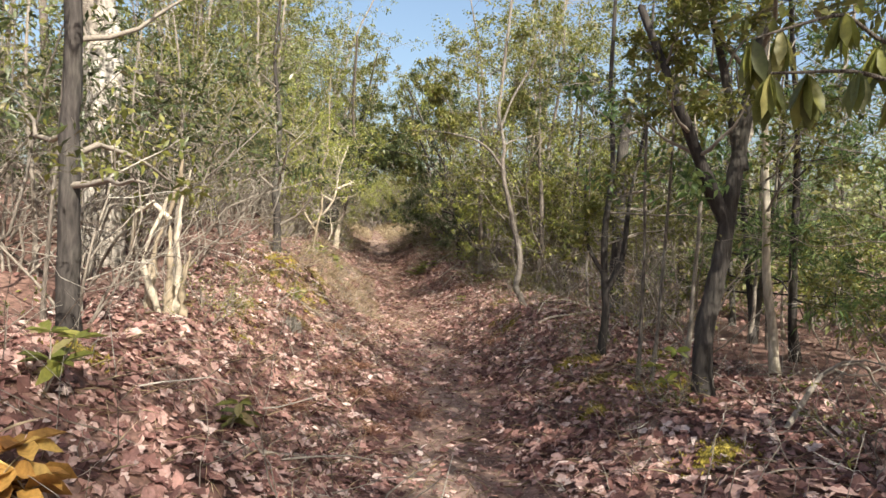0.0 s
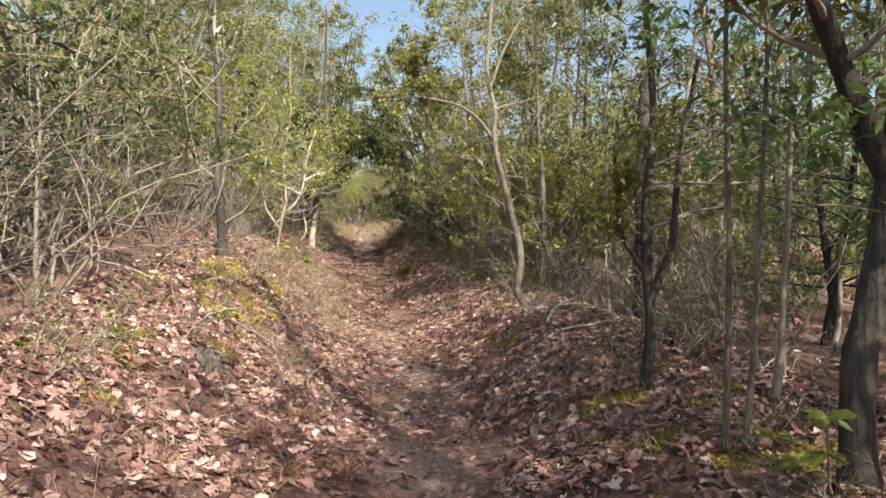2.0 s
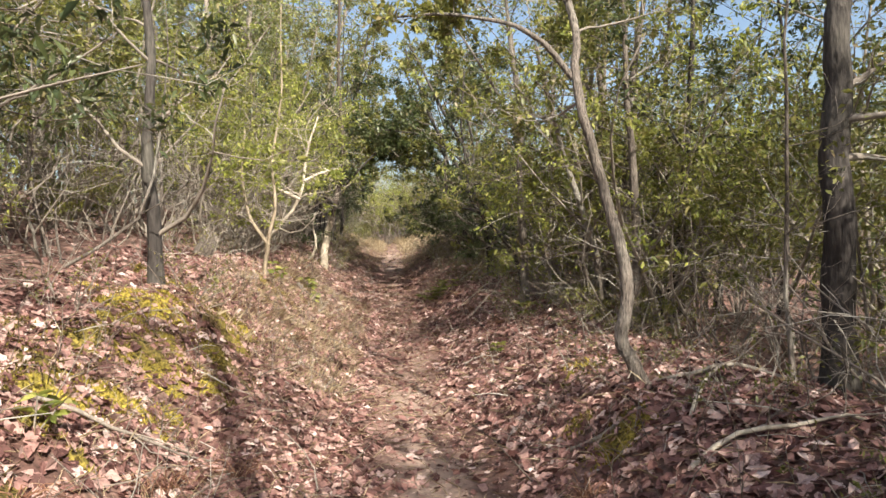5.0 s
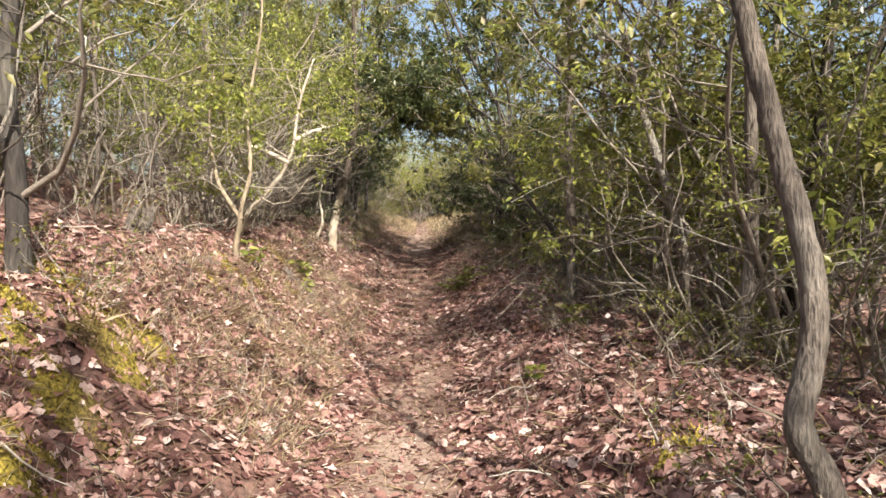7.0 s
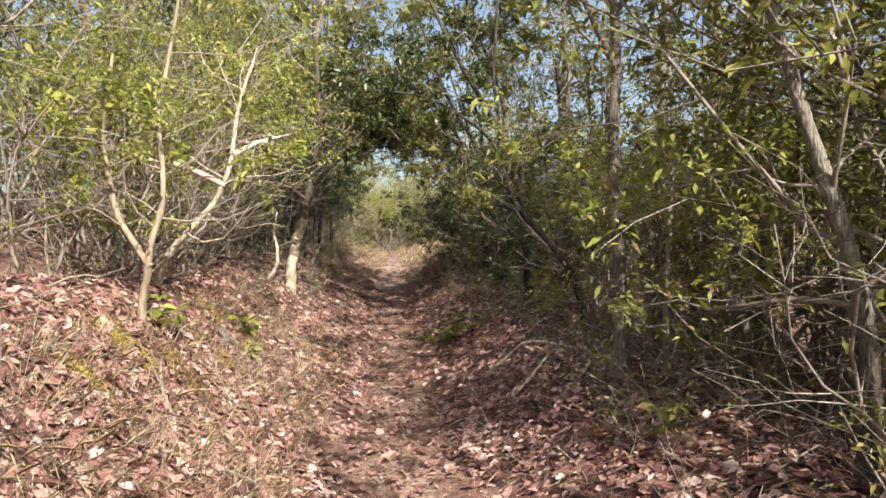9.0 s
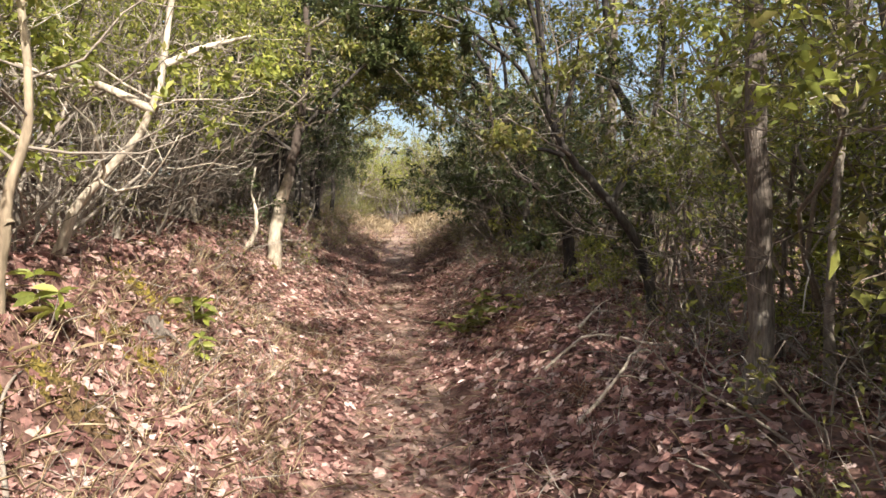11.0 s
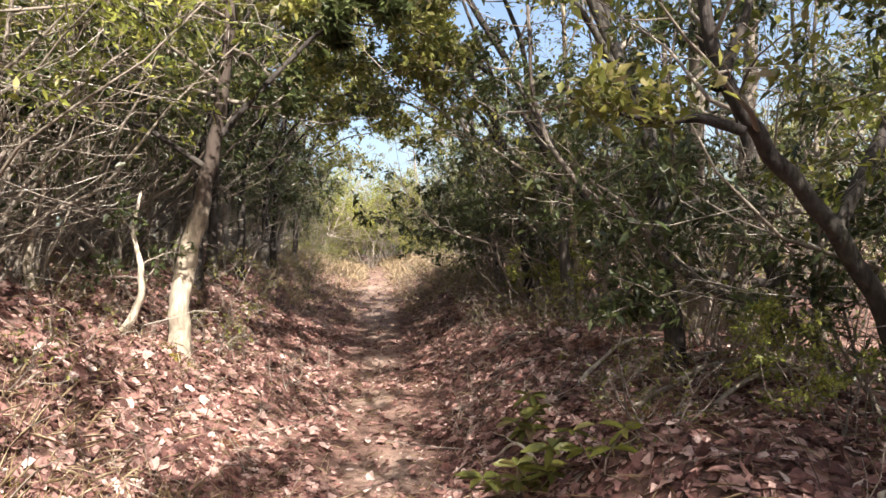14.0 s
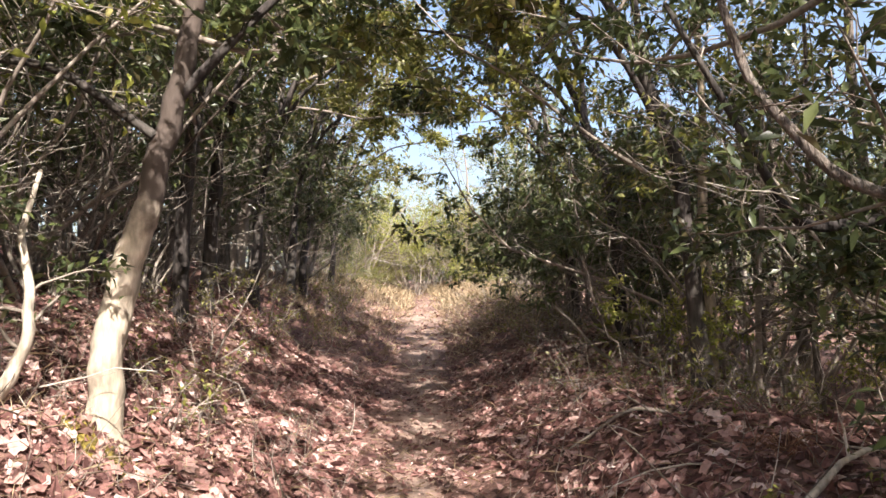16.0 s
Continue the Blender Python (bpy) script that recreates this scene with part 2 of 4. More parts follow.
def lobed(buf, p, d, length, width, rng, facing):
    """Broad fallen leaves with a lobed edge, cupped and curled, lying roughly across facing."""
    n = len(p)
    d = unit(d)
    side = unit(np.cross(d, facing + rng.normal(size=(n, 3)) * 0.4))
    up = np.cross(side, d)
    L, W, curl = np.asarray(length)[:, None], np.asarray(width)[:, None] * 0.5, rng.uniform(-0.25, 0.55, n)[:, None]

    def row(f, w, sgn):
        return p + d * L * f + side * W * w * sgn + up * (W * 0.45 * w ** 2 * curl * 2 + L * 0.35 * curl * (f - 0.5) ** 2 * 2)
    edge = [(0.16, 0.25), (0.32, 0.85), (0.44, 0.5), (0.62, 1.0), (0.76, 0.52), (0.88, 0.55)]
    v = np.stack([p] + [row(f, w, 1) for f, w in edge] + [row(1.0, 0.0, 1)] + [row(f, w, -1) for f, w in reversed(edge)], 1)
    v = v + rng.normal(size=v.shape) * (L * 0.018)[:, None]
    q = np.arange(n)[:, None] * 14
    buf.add(v, np.concatenate([q + np.arange(8), q + np.array([7, 8, 9, 10, 11, 12, 13, 0])]))


def limb_path(rng, start, direction, length, n=7, wander=0.25, rise=0.1, least=-0.2):
    """A crooked line that starts along direction."""
    d = unit(np.array(direction, float))
    pts = [np.array(start, float)]
    for _ in range(n - 1):
        d = d + rng.normal(size=3) * wander + np.array([0, 0, rise])
        d = unit(np.array([d[0], d[1], max(d[2], least)]))
        pts.append(pts[-1] + d * length / (n - 1))
    return np.array(pts)


def branch_out(rng, parent_pts, parent_r, count, lo, hi, ratio, spread, wander, rise, n=6, thin=0.5):
    """Side limbs off a parent limb between the fractions lo and hi of its length."""
    out = []
    m = len(parent_pts)
    total = np.linalg.norm(np.diff(parent_pts, axis=0), axis=1).sum()
    for _ in range(count):
        f = rng.uniform(lo, hi) * (m - 1)
        i = min(int(f), m - 2)
        p = parent_pts[i] * (1 - f + i) + parent_pts[i + 1] * (f - i)
        r = parent_r[i] * (1 - f + i) + parent_r[i + 1] * (f - i)
        t = unit(parent_pts[i + 1] - parent_pts[i])
        side = unit(np.cross(t, rng.normal(size=3)))
        d = unit(t * (1 - spread) + side * spread)
        L = total * ratio * rng.uniform(0.6, 1.25) * (1.15 - 0.5 * f / (m - 1))
        pts = limb_path(rng, p, d, L, n, wander, rise)
        out.append((pts, np.linspace(r * thin, max(r * thin * 0.25, 0.0022), n)))
    return out


def leaf_points(rng, twigs, per, jitter=0.05, tipward=0.3):
    """Points and directions for leaves in whorls along twigs."""
    P, D = [], []
    for pts, _ in twigs:
        m = len(pts)
        f = rng.uniform(tipward, 1, per) ** 0.7 * (m - 1)
        i = np.minimum(f.astype(int), m - 2)
        w = (f - i)[:, None]
        p = pts[i] * (1 - w) + pts[i + 1] * w
        t = unit(pts[i + 1] - pts[i])
        P.append(p + rng.normal(size=p.shape) * jitter * 0.5)
        D.append(t * 0.6 + rng.normal(size=p.shape) * 0.7)
    return np.concatenate(P), np.concatenate(D)


def thing(name, label, category, group="", kind=""):
    return tagged(new(name), label, category, group, kind)


def place_at(x, y, turn=0.0, size=1.0, lean=(0.0, 0.0), sink=0.06):
    return Matrix.Translation((x, y, float(ground_z(x, y)) - sink)) @ Euler((lean[0], lean[1], 0)).to_matrix().to_4x4() @ Matrix.Rotation(turn, 4, "Z") @ Matrix.Scale(size, 4)


# ---- the lie of the land ----
_ys = np.linspace(-60, 400, 2301)


def _smooth(values, w=11):
    k = np.hanning(w + 2)[1:-1]
    return np.convolve(np.pad(values, w // 2, mode="edge"), k / k.sum(), mode="valid")


_cx = _smooth(np.interp(_ys, [-60, -4, 0, 4, 7.5, 10.6, 13, 17.6, 25, 39, 60, 400], [-1, 0, 0.12, 0.42, 0.58, 0.48, 0.22, 0.02, -0.42, -1.1, -3, -6]), 21)
_tz = _smooth(np.interp(_ys, [-60, -4, 0, 5, 10, 13, 18, 25, 32, 39, 60, 400], [0.5, 0.05, 0, -0.17, -0.26, -0.28, -0.17, 0.17, 0.58, 1.0, 1.5, 3]), 21)


def trail_x(y):
    return np.interp(y, _ys, _cx)


def ground_z(x, y):
    """Height of the ground: a sunken tread between a steep bank and a lower one."""
    x, y = np.asarray(x, float), np.asarray(y, float)
    u = x - trail_x(y)
    z = np.interp(y, _ys, _tz)
    steep = np.interp(y, [0, 8, 13, 24, 34, 40], [0.62, 0.68, 1.05, 1.0, 0.7, 0.35])
    left = np.interp(-u, [0, 0.32, 0.7, 1.4, 1.75, 2.1, 3.5, 8, 40, 300], [0, 0.02, 0.13, 0.54, 0.92, 1.22, 1.65, 2.6, 5, 12]) * steep
    right = np.interp(u, [0, 0.35, 0.7, 1.3, 1.9, 3.0, 8, 40, 300], [0, 0.02, 0.17, 0.48, 0.58, 0.5, 0.1, -1.5, -4]) * np.interp(y, [0, 8, 14, 30, 38], [0.8, 0.9, 1.1, 1.0, 0.5])
    off = np.clip((np.abs(u) - 0.3) / 0.8, 0.12, 1)
    bumps = vnoise(x * 0.8, y * 0.8, 3) * 0.10 + vnoise(x * 2.3, y * 2.3, 5) * 0.05 + vnoise(x * 6, y * 6, 9) * 0.018
    hump = 0.2 * np.exp(-((x - 2.1) ** 2) / 0.5 - ((y - 10.1) ** 2) / 1.2)
    return z + hump + np.where(u < 0, left, right) + bumps * off + vnoise(x * 5, y * 5, 12) * 0.008


xs = np.concatenate([-np.geomspace(600, 6.4, 26), np.arange(-6, 6.01, 0.1), np.geomspace(6.4, 600, 26)])
ysg = np.concatenate([-np.geomspace(400, 4.3, 16), np.arange(-4, 44, 0.19), np.geomspace(44.4, 900, 30)])
gx, gy = np.meshgrid(xs, ysg, indexing="xy")
gb = Buf()
ny, nx = gx.shape
ii, jj = np.meshgrid(np.arange(ny - 1), np.arange(nx - 1), indexing="ij")
gb.add(np.stack([gx, gy, ground_z(gx, gy)], -1), np.stack([ii * nx + jj, ii * nx + jj + 1, (ii + 1) * nx + jj + 1, (ii + 1) * nx + jj], -1).reshape(-1, 4))
ground = part("ground", gb, M_GROUND)
tagged(ground, "leaf-covered woodland floor with a worn earth footpath", "ground", kind="structure")
_u = np.abs(gx - trail_x(gy) + vnoise(gx * 0.9, gy * 0.9, 31) * 0.12)
# worn tread; widened past y 28 to paint the sunlit far end paler
_tread = np.clip((np.interp(gy, [0, 28, 34, 50], [0.42, 0.42, 0.75, 0.9]) - _u) / 0.3, 0, 1) * np.clip(0.6 + 0.6 * vnoise(gx * 3, gy * 2, 33), 0, 1)
_a = ground.data.attributes.new("tread", "FLOAT", "POINT")
_a.data.foreach_set("value", _tread.ravel().astype(np.float32))

# ---- trees that stand by the path ----


def named_tree(label, x, y, path_pts, r0, r1, bark, seed, limbs=(), crown=None, leaf=M_GREEN, per=26, leaf_len=0.075, sides=10, twig_bark=M_TWIG, limb_bark=None, bare_trunk=False, clear=None):
    """A tree whose trunk runs through path_pts (metres from its foot); limbs: extra (points, r0, r1); crown: (count, lo, hi, ratio)."""
    rng = np.random.default_rng(seed)
    root = thing("tree", label, "tree")
    root.matrix_basis = Matrix.Translation((x, y, float(ground_z(x, y)) - 0.05 - r0))
    pts = np.array(path_pts, float)
    pts[1:, 2] += r0
    f = np.linspace(0, len(pts) - 1, 6 * len(pts))
    dense = np.stack([np.interp(f, np.arange(len(pts)), pts[:, k]) for k in range(3)], 1)
    for _ in range(3):
        dense[1:-1] = (dense[:-2] + 2 * dense[1:-1] + dense[2:]) / 4
    dense += np.stack([_smooth(rng.normal(size=len(f)), 5) * r0 * 0.22 for _ in range(3)], 1)
    rad = np.linspace(r0, r1, len(f))
    rad[:4] *= np.array([1.45, 1.28, 1.15, 1.05])
    trunk = Buf()
    tube(trunk, dense, rad, sides, 0.05, rng)
    trunk_ob = part("trunk", trunk, bark, root)
    twigs, stems = [], [(dense, rad, trunk_ob)]
    for lp, a, b in limbs:
        lp = np.array(lp, float)
        g = np.linspace(0, len(lp) - 1, 5 * len(lp))
        dl = np.stack([np.interp(g, np.arange(len(lp)), lp[:, k]) for k in range(3)], 1)
        for _ in range(2):
            dl[1:-1] = (dl[:-2] + 2 * dl[1:-1] + dl[2:]) / 4
        lr = np.linspace(a, b, len(g))
        limb = Buf()
        tube(limb, dl, lr, 8, 0.05, rng)
        stems.append((dl, lr, part("limb", limb, limb_bark or bark, root)))
    if crown:
        count, lo, hi, ratio = crown
        for sp, sr, holder in stems[1 if bare_trunk else 0:]:
            first = branch_out(rng, sp, sr, count, lo, hi, ratio, 0.75, 0.22, 0.05, thin=0.4)
            for q, r in first:
                if clear and clear(q).any():
                    continue
                fine = Buf()
                tube(fine, q, r, 5)
                second = branch_out(rng, q, r, 4, 0.25, 1.0, 0.5, 0.65, 0.3, 0.03, 5)
                second = [t for t in second if not (clear and clear(t[0]).any())]
                for q2, r2 in second:
                    tube(fine, q2, r2, 4)
                    third = branch_out(rng, q2, r2, 2, 0.3, 1.0, 0.5, 0.6, 0.3, 0.0, 4)
                    third = [t for t in third if not (clear and clear(t[0]).any())]
                    for q3, r3 in third:
                        tube(fine, q3, r3, 3)
                    twigs += third
                twigs += second
                part("branch", fine, twig_bark, holder)
        if per and twigs:
            crown_buf = Buf()
            P, D = leaf_points(rng, twigs, per, 0.08)
            L = rng.uniform(0.6, 1.2, len(P)) * leaf_len
            leaves(crown_buf, P, D, L, L * 0.42, rng)
            part("crown", crown_buf, leaf, root)
    return root


named_tree("forked dark-barked tree leaning over the footpath edge", 2.2, 4.85,
           [(0, 0, 0), (0.0, 0, 0.45), (0.09, 0, 0.95), (0.16, 0, 1.4), (0.30, 0.05, 2.1), (0.5, 0.1, 3.2), (0.9, 0.3, 5.5)], 0.076, 0.036, M_DARKBARK, 11,
           limbs=[([(0.16, 0, 1.35), (0.03, 0.02, 1.6), (-0.22, -0.05, 2.1), (-0.5, 0.1, 2.9)], 0.062, 0.025), ([(0.24, 0, 1.75), (0.17, 0.1, 2.3), (0.02, 0.2, 3.1)], 0.05, 0.02)],
           crown=(7, 0.45, 1.0, 0.33), per=16)
named_tree("slim crooked grey-barked tree leaning over the path", 1.93, 10.12,
           [(0, -0.02, 0), (-0.06, 0, 0.14), (-0.18, 0, 0.35), (-0.12, 0.02, 0.62), (-0.11, 0.03, 0.8), (-0.19, 0.06, 1.15), (-0.24, 0.08, 1.32), (-0.32, 0.12, 1.7), (-0.40, 0.2, 2.15), (-0.37, 0.25, 2.4), (-0.46, 0.3, 2.9), (-0.3, 0.5, 4.2), (-0.2, 0.7, 5.6)], 0.05, 0.02, M_BARK, 12,
           limbs=[([(-0.40, 0.2, 2.15), (-0.58, 0.22, 2.4), (-0.8, 0.25, 2.55), (-1.25, 0.35, 2.66), (-1.7, 0.5, 2.68)], 0.024, 0.007),
                  ([(-0.43, 0.28, 2.7), (-0.25, 0.3, 3.2), (0.1, 0.3, 3.8), (0.2, 0.4, 4.6)], 0.02, 0.007)], crown=(5, 0.62, 1.0, 0.22), per=9)
# sunlit foot and shaded upper stem are put into the bark colour by height
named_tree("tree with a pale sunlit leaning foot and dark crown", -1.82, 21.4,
           [(0, 0, 0), (0.0, 0, 0.3), (0.09, 0, 0.72), (0.155, 0.02, 1.0), (0.25, 0.03, 1.33), (0.34, 0.05, 1.7), (0.42, 0.1, 2.1), (0.5, 0.12, 2.8), (0.4, 0.2, 4.5), (0.5, 0.3, 6.5)], 0.092, 0.03, M_SHADE_TOP, 13,
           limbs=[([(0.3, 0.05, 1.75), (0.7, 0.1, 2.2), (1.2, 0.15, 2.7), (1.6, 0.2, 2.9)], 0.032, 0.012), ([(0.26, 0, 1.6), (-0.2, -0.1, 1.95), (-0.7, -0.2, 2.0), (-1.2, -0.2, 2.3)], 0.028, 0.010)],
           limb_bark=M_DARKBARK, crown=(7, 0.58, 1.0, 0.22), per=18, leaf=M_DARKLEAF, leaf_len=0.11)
named_tree("young dark tree with mossy foot beside the path", 2.08, 6.85,
           [(0, 0, 0), (0.02, 0, 0.5), (-0.03, 0, 1.1), (0.06, 0.03, 1.9), (0.02, 0.1, 2.8), (0.1, 0.2, 4.2)], 0.044, 0.016, M_DARKBARK, 14,
           limbs=[([(0, 0, 0.7), (0.2, 0.05, 1.1), (0.26, 0.1, 1.7), (0.4, 0.1, 2.4)], 0.035, 0.012), ([(0, 0, 0.9), (-0.18, 0.05, 1.2), (-0.2, 0.1, 1.8)], 0.026, 0.01)],
           crown=(6, 0.4, 1.0, 0.3), per=8)
for k, (dx, dy) in enumerate([(0, 0), (0.13, 0.06)]):
    named_tree("slender straight sapling with thin green crown", 1.97 + dx, 5.5 + dy,
               [(0, 0, 0), (0.02 + 0.05 * k, 0, 0.9), (0.0 + 0.12 * k, 0.02, 2.0), (0.05 + 0.1 * k, 0.05, 3.4), (0.1, 0.1, 4.6)], 0.017, 0.007, M_BARK, 15 + k, crown=(9, 0.35, 1.0, 0.28), per=9, leaf=M_PINE, leaf_len=0.09, sides=7)
named_tree("thin pale birch-like stem with knotty bends", 3.25, 5.9,
           [(0.1, 0, 0), (0.05, 0, 0.5), (-0.04, 0, 1.0), (-0.06, 0, 1.6), (-0.1, 0, 2.3), (-0.05, 0.1, 3.6), (0, 0.1, 5)], 0.045, 0.02, M_PALE, 17, crown=(6, 0.45, 1.0, 0.3), per=10, sides=8)
named_tree("dead pine trunk with flaking whitish bark", -3.4, 8.3,
           [(0, 0, 0), (0.0, 0, 0.8), (0.05, 0, 1.8), (-0.05, 0.05, 3.0), (0, 0.1, 5.0), (0.1, 0.1, 8)], 0.27, 0.14, M_FLAKE, 18, crown=(9, 0.2, 0.9, 0.16), per=0, sides=12)
named_tree("dark slim trunk standing on the bank", -2.2, 4.9,
           [(0, 0, 0), (0.0, 0, 0.6), (-0.02, 0, 1.2), (0.0, 0.05, 2.2), (-0.1, 0.1, 4)], 0.08, 0.05, M_DARKBARK, 19, crown=(8, 0.4, 1.0, 0.3), per=12)
named_tree("pale lichen-grey shrub tree on the bank top", -1.85, 15.7,
           [(0, 0, 0), (0.05, 0, 0.25), (0.10, 0, 0.6), (0.2, 0.05, 1.0), (0.15, 0.1, 1.7), (0.3, 0.2, 2.6), (0.3, 0.3, 4)], 0.036, 0.008, M_FOOT, 20,
           limbs=[([(0.1, 0, 0.5), (-0.2, 0.1, 0.9), (-0.3, 0.1, 1.5), (-0.25, 0.2, 2.2)], 0.03, 0.012)], crown=(9, 0.2, 1.0, 0.36), per=12, leaf=M_BRIGHT)
named_tree("bleached dead tree with forked bare branches", -2.2, 16.9,
           [(0, 0, 0), (0.15, 0, 0.35), (0.55, 0, 0.75), (0.75, 0, 1.15), (0.8, 0.05, 1.7), (1.0, 0.1, 2.3)], 0.038, 0.012, M_PALE, 21,
           limbs=[([(0.7, 0, 1.0), (0.3, 0, 1.2), (0.0, 0.1, 1.25), (-0.4, 0.1, 1.4)], 0.035, 0.01), ([(0.78, 0, 1.3), (1.0, 0.05, 1.42), (1.3, 0.1, 1.5)], 0.03, 0.008)], crown=(8, 0.25, 1.0, 0.4), per=0, sides=8, twig_bark=M_PALE)
named_tree("small bent pale stem curving up beside the trunk", -2.1, 20.9,
           [(0, 0, 0), (0.12, 0, 0.12), (0.2, 0, 0.35), (0.2, 0.03, 0.5), (0.13, 0.05, 0.75), (0.18, 0.1, 1.05)], 0.036, 0.010, M_PALE, 22, crown=(6, 0.3, 1.0, 0.4), per=4, leaf=M_DARKLEAF, sides=8)
named_tree("small crooked pale stem with bare twigs", -2.55, 20.7,
           [(0, 0, 0), (-0.06, 0, 0.3), (0.0, 0, 0.55), (0.08, 0.03, 0.8), (0.06, 0.05, 1.1)], 0.036, 0.010, M_PALE, 23, crown=(6, 0.3, 1.0, 0.4), per=3, leaf=M_DARKLEAF, sides=8)
named_tree("dark crooked tree reaching over the path", 2.3, 18.7,
           [(0, 0, 0), (-0.05, 0, 0.4), (-0.2, -0.05, 0.8), (-0.45, -0.15, 1.15), (-0.72, -0.25, 1.4), (-0.88, -0.3, 1.6), (-1.0, -0.3, 1.85), (-1.02, -0.3, 2.3), (-1.1, -0.2, 3.0), (-1.0, 0, 4.2)], 0.05, 0.016, M_DARKBARK, 24,
           limbs=[([(-0.88, -0.3, 1.58), (-1.05, -0.3, 1.64), (-1.25, -0.3, 1.63), (-1.55, -0.25, 1.75)], 0.024, 0.007), ([(-0.45, -0.15, 1.15), (-0.1, -0.1, 1.7), (0.1, 0, 2.4), (0.05, 0, 3.4)], 0.034, 0.012),
                  ([(-0.98, -0.3, 1.75), (-0.8, -0.25, 2.1), (-0.7, -0.2, 2.7)], 0.026, 0.009)],
           crown=(6, 0.5, 1.0, 0.3), per=5, leaf=M_GREEN)
named_tree("arched grey limb sprawling through the thicket", 2.65, 19.75,
           [(0, 0, 0), (-0.2, 0, 0.35), (-0.55, 0.05, 0.55), (-0.85, 0.1, 0.68), (-1.08, 0.15, 0.88), (-1.16, 0.3, 1.15), (-1.4, 0.4, 1.25), (-1.62, 0.55, 1.6), (-1.72, 0.6, 2.0), (-1.7, 0.7, 2.6)], 0.034, 0.012, M_BARK, 29,
           limbs=[([(-0.85, 0.1, 0.68), (-1.1, 0.0, 0.6), (-1.3, 0.0, 0.62), (-1.5, 0.0, 0.45)], 0.012, 0.004), ([(-1.08, 0.15, 0.9), (-0.9, 0.2, 1.3), (-0.95, 0.2, 1.9), (-0.8, 0.2, 2.6)], 0.018, 0.006)],
           crown=(7, 0.3, 1.0, 0.26), per=5, leaf=M_DARKLEAF, sides=8)
named_tree("pinkish sunlit stem behind the thicket", 1.82, 23.1,
           [(0, 0, 0), (0.02, 0, 0.5), (-0.02, 0, 1.2), (0.03, 0.02, 2.2), (0, 0.05, 3.6)], 0.05, 0.02, M_FOOT, 31, crown=(6, 0.5, 1.0, 0.3), per=12, leaf=M_DARKLEAF, sides=8)
named_tree("dark leaning tree with low crooked limb", 3.1, 21.4,
           [(0, 0, 0), (0, 0, 0.6), (-0.1, 0, 1.2), (-0.15, 0.05, 2.0), (-0.5, 0.1, 2.8), (-0.6, 0.1, 4)], 0.085, 0.04, M_DARKBARK, 25,
           limbs=[([(0, 0, 0.75), (-0.5, -0.1, 0.85), (-0.9, -0.2, 0.95), (-1.2, -0.3, 1.3)], 0.04, 0.012),
                  ([(-0.13, 0.0, 1.5), (-0.9, -0.3, 1.45), (-1.6, -0.4, 1.35), (-1.85, -0.4, 1.85), (-2.15, -0.4, 2.4)], 0.036, 0.012)], crown=(8, 0.35, 1.0, 0.36), per=9, leaf=M_DARKLEAF)
named_tree("bent grey tree among the thicket", 2.4, 13.4,
           [(0, 0, 0), (0.05, 0, 0.6), (-0.15, 0, 1.4), (-0.4, 0, 2.2), (-0.6, 0.1, 3.2)], 0.05, 0.02, M_BARK, 26, crown=(9, 0.3, 1.0, 0.36), per=14, leaf=M_GREEN)


named_tree("dark-stemmed tree on the bank with leafy shoots", -2.05, 12.2,
           [(0, 0, 0), (0.02, 0, 0.6), (-0.03, 0, 1.3), (0.03, 0.05, 2.2), (-0.1, 0.1, 3.4), (0, 0.2, 5)], 0.075, 0.02, M_DARKBARK, 27, crown=(10, 0.15, 1.0, 0.3), per=9)
named_tree("broken dark dead trunk with splintered top", 3.3, 10.3,
           [(0, 0, 0), (0.02, 0, 0.8), (0.0, 0, 1.7), (0.05, 0.03, 2.6), (0.08, 0.05, 3.1)], 0.12, 0.07, M_DARKBARK, 28, crown=(5, 0.3, 1.0, 0.2), per=0)


def arch_tree(label, y, side, seed, top, leaf, per=30):
    """A tree at the path's edge whose limbs reach over the tread."""
    s = -side
    named_tree(label, float(trail_x(y)) + side * 2.0, y,
               [(0, 0, 0), (0.05 * s, 0, 0.8), (0.1 * s, 0.05, 1.7), (0.45 * s, 0.1, 2.7), (1.0 * s, 0.1, 3.7), (1.6 * s, 0.2, top)], 0.07, 0.022, M_DARKBARK, seed,
               limbs=[([(0.12 * s, 0.05, 1.8), (0.6 * s, -0.2, 2.6), (1.4 * s, -0.4, 3.1), (2.4 * s, -0.5, 3.2)], 0.03, 0.009),
                      ([(0.3 * s, 0.1, 2.3), (0.3 * s, 0.4, 3.2), (0.7 * s, 0.6, 4.4), (0.8 * s, 0.6, top + 0.6)], 0.035, 0.012)],
               crown=(8, 0.35, 1.0, 0.36), per=per, leaf=leaf, leaf_len=0.10, sides=8,
               clear=lambda q: (np.abs(q[:, 0] + side * 2.0) < 1.35) & (q[:, 2] < 2.45 - 0.5 * np.abs(q[:, 0] + side * 2.0)))


for k, (y, side, top) in enumerate([(23.6, -1, 5.0), (24.8, 1, 5.4), (26.2, -1, 5.6), (27.0, 1, 4.3), (22.9, 1, 5.5), (29.5, -1, 5.8), (33.0, -1, 5.4), (28.4, -1, 6.8), (24.4, -1, 6.2), (20.4, 1, 5.0)]):
    arch_tree(("olive-leaved tree arching over the path", "dark evergreen tree arching over the path")[top < 5.2], y, side, 400 + k, top, M_DARKLEAF if top < 5.2 else M_GREEN, 24)

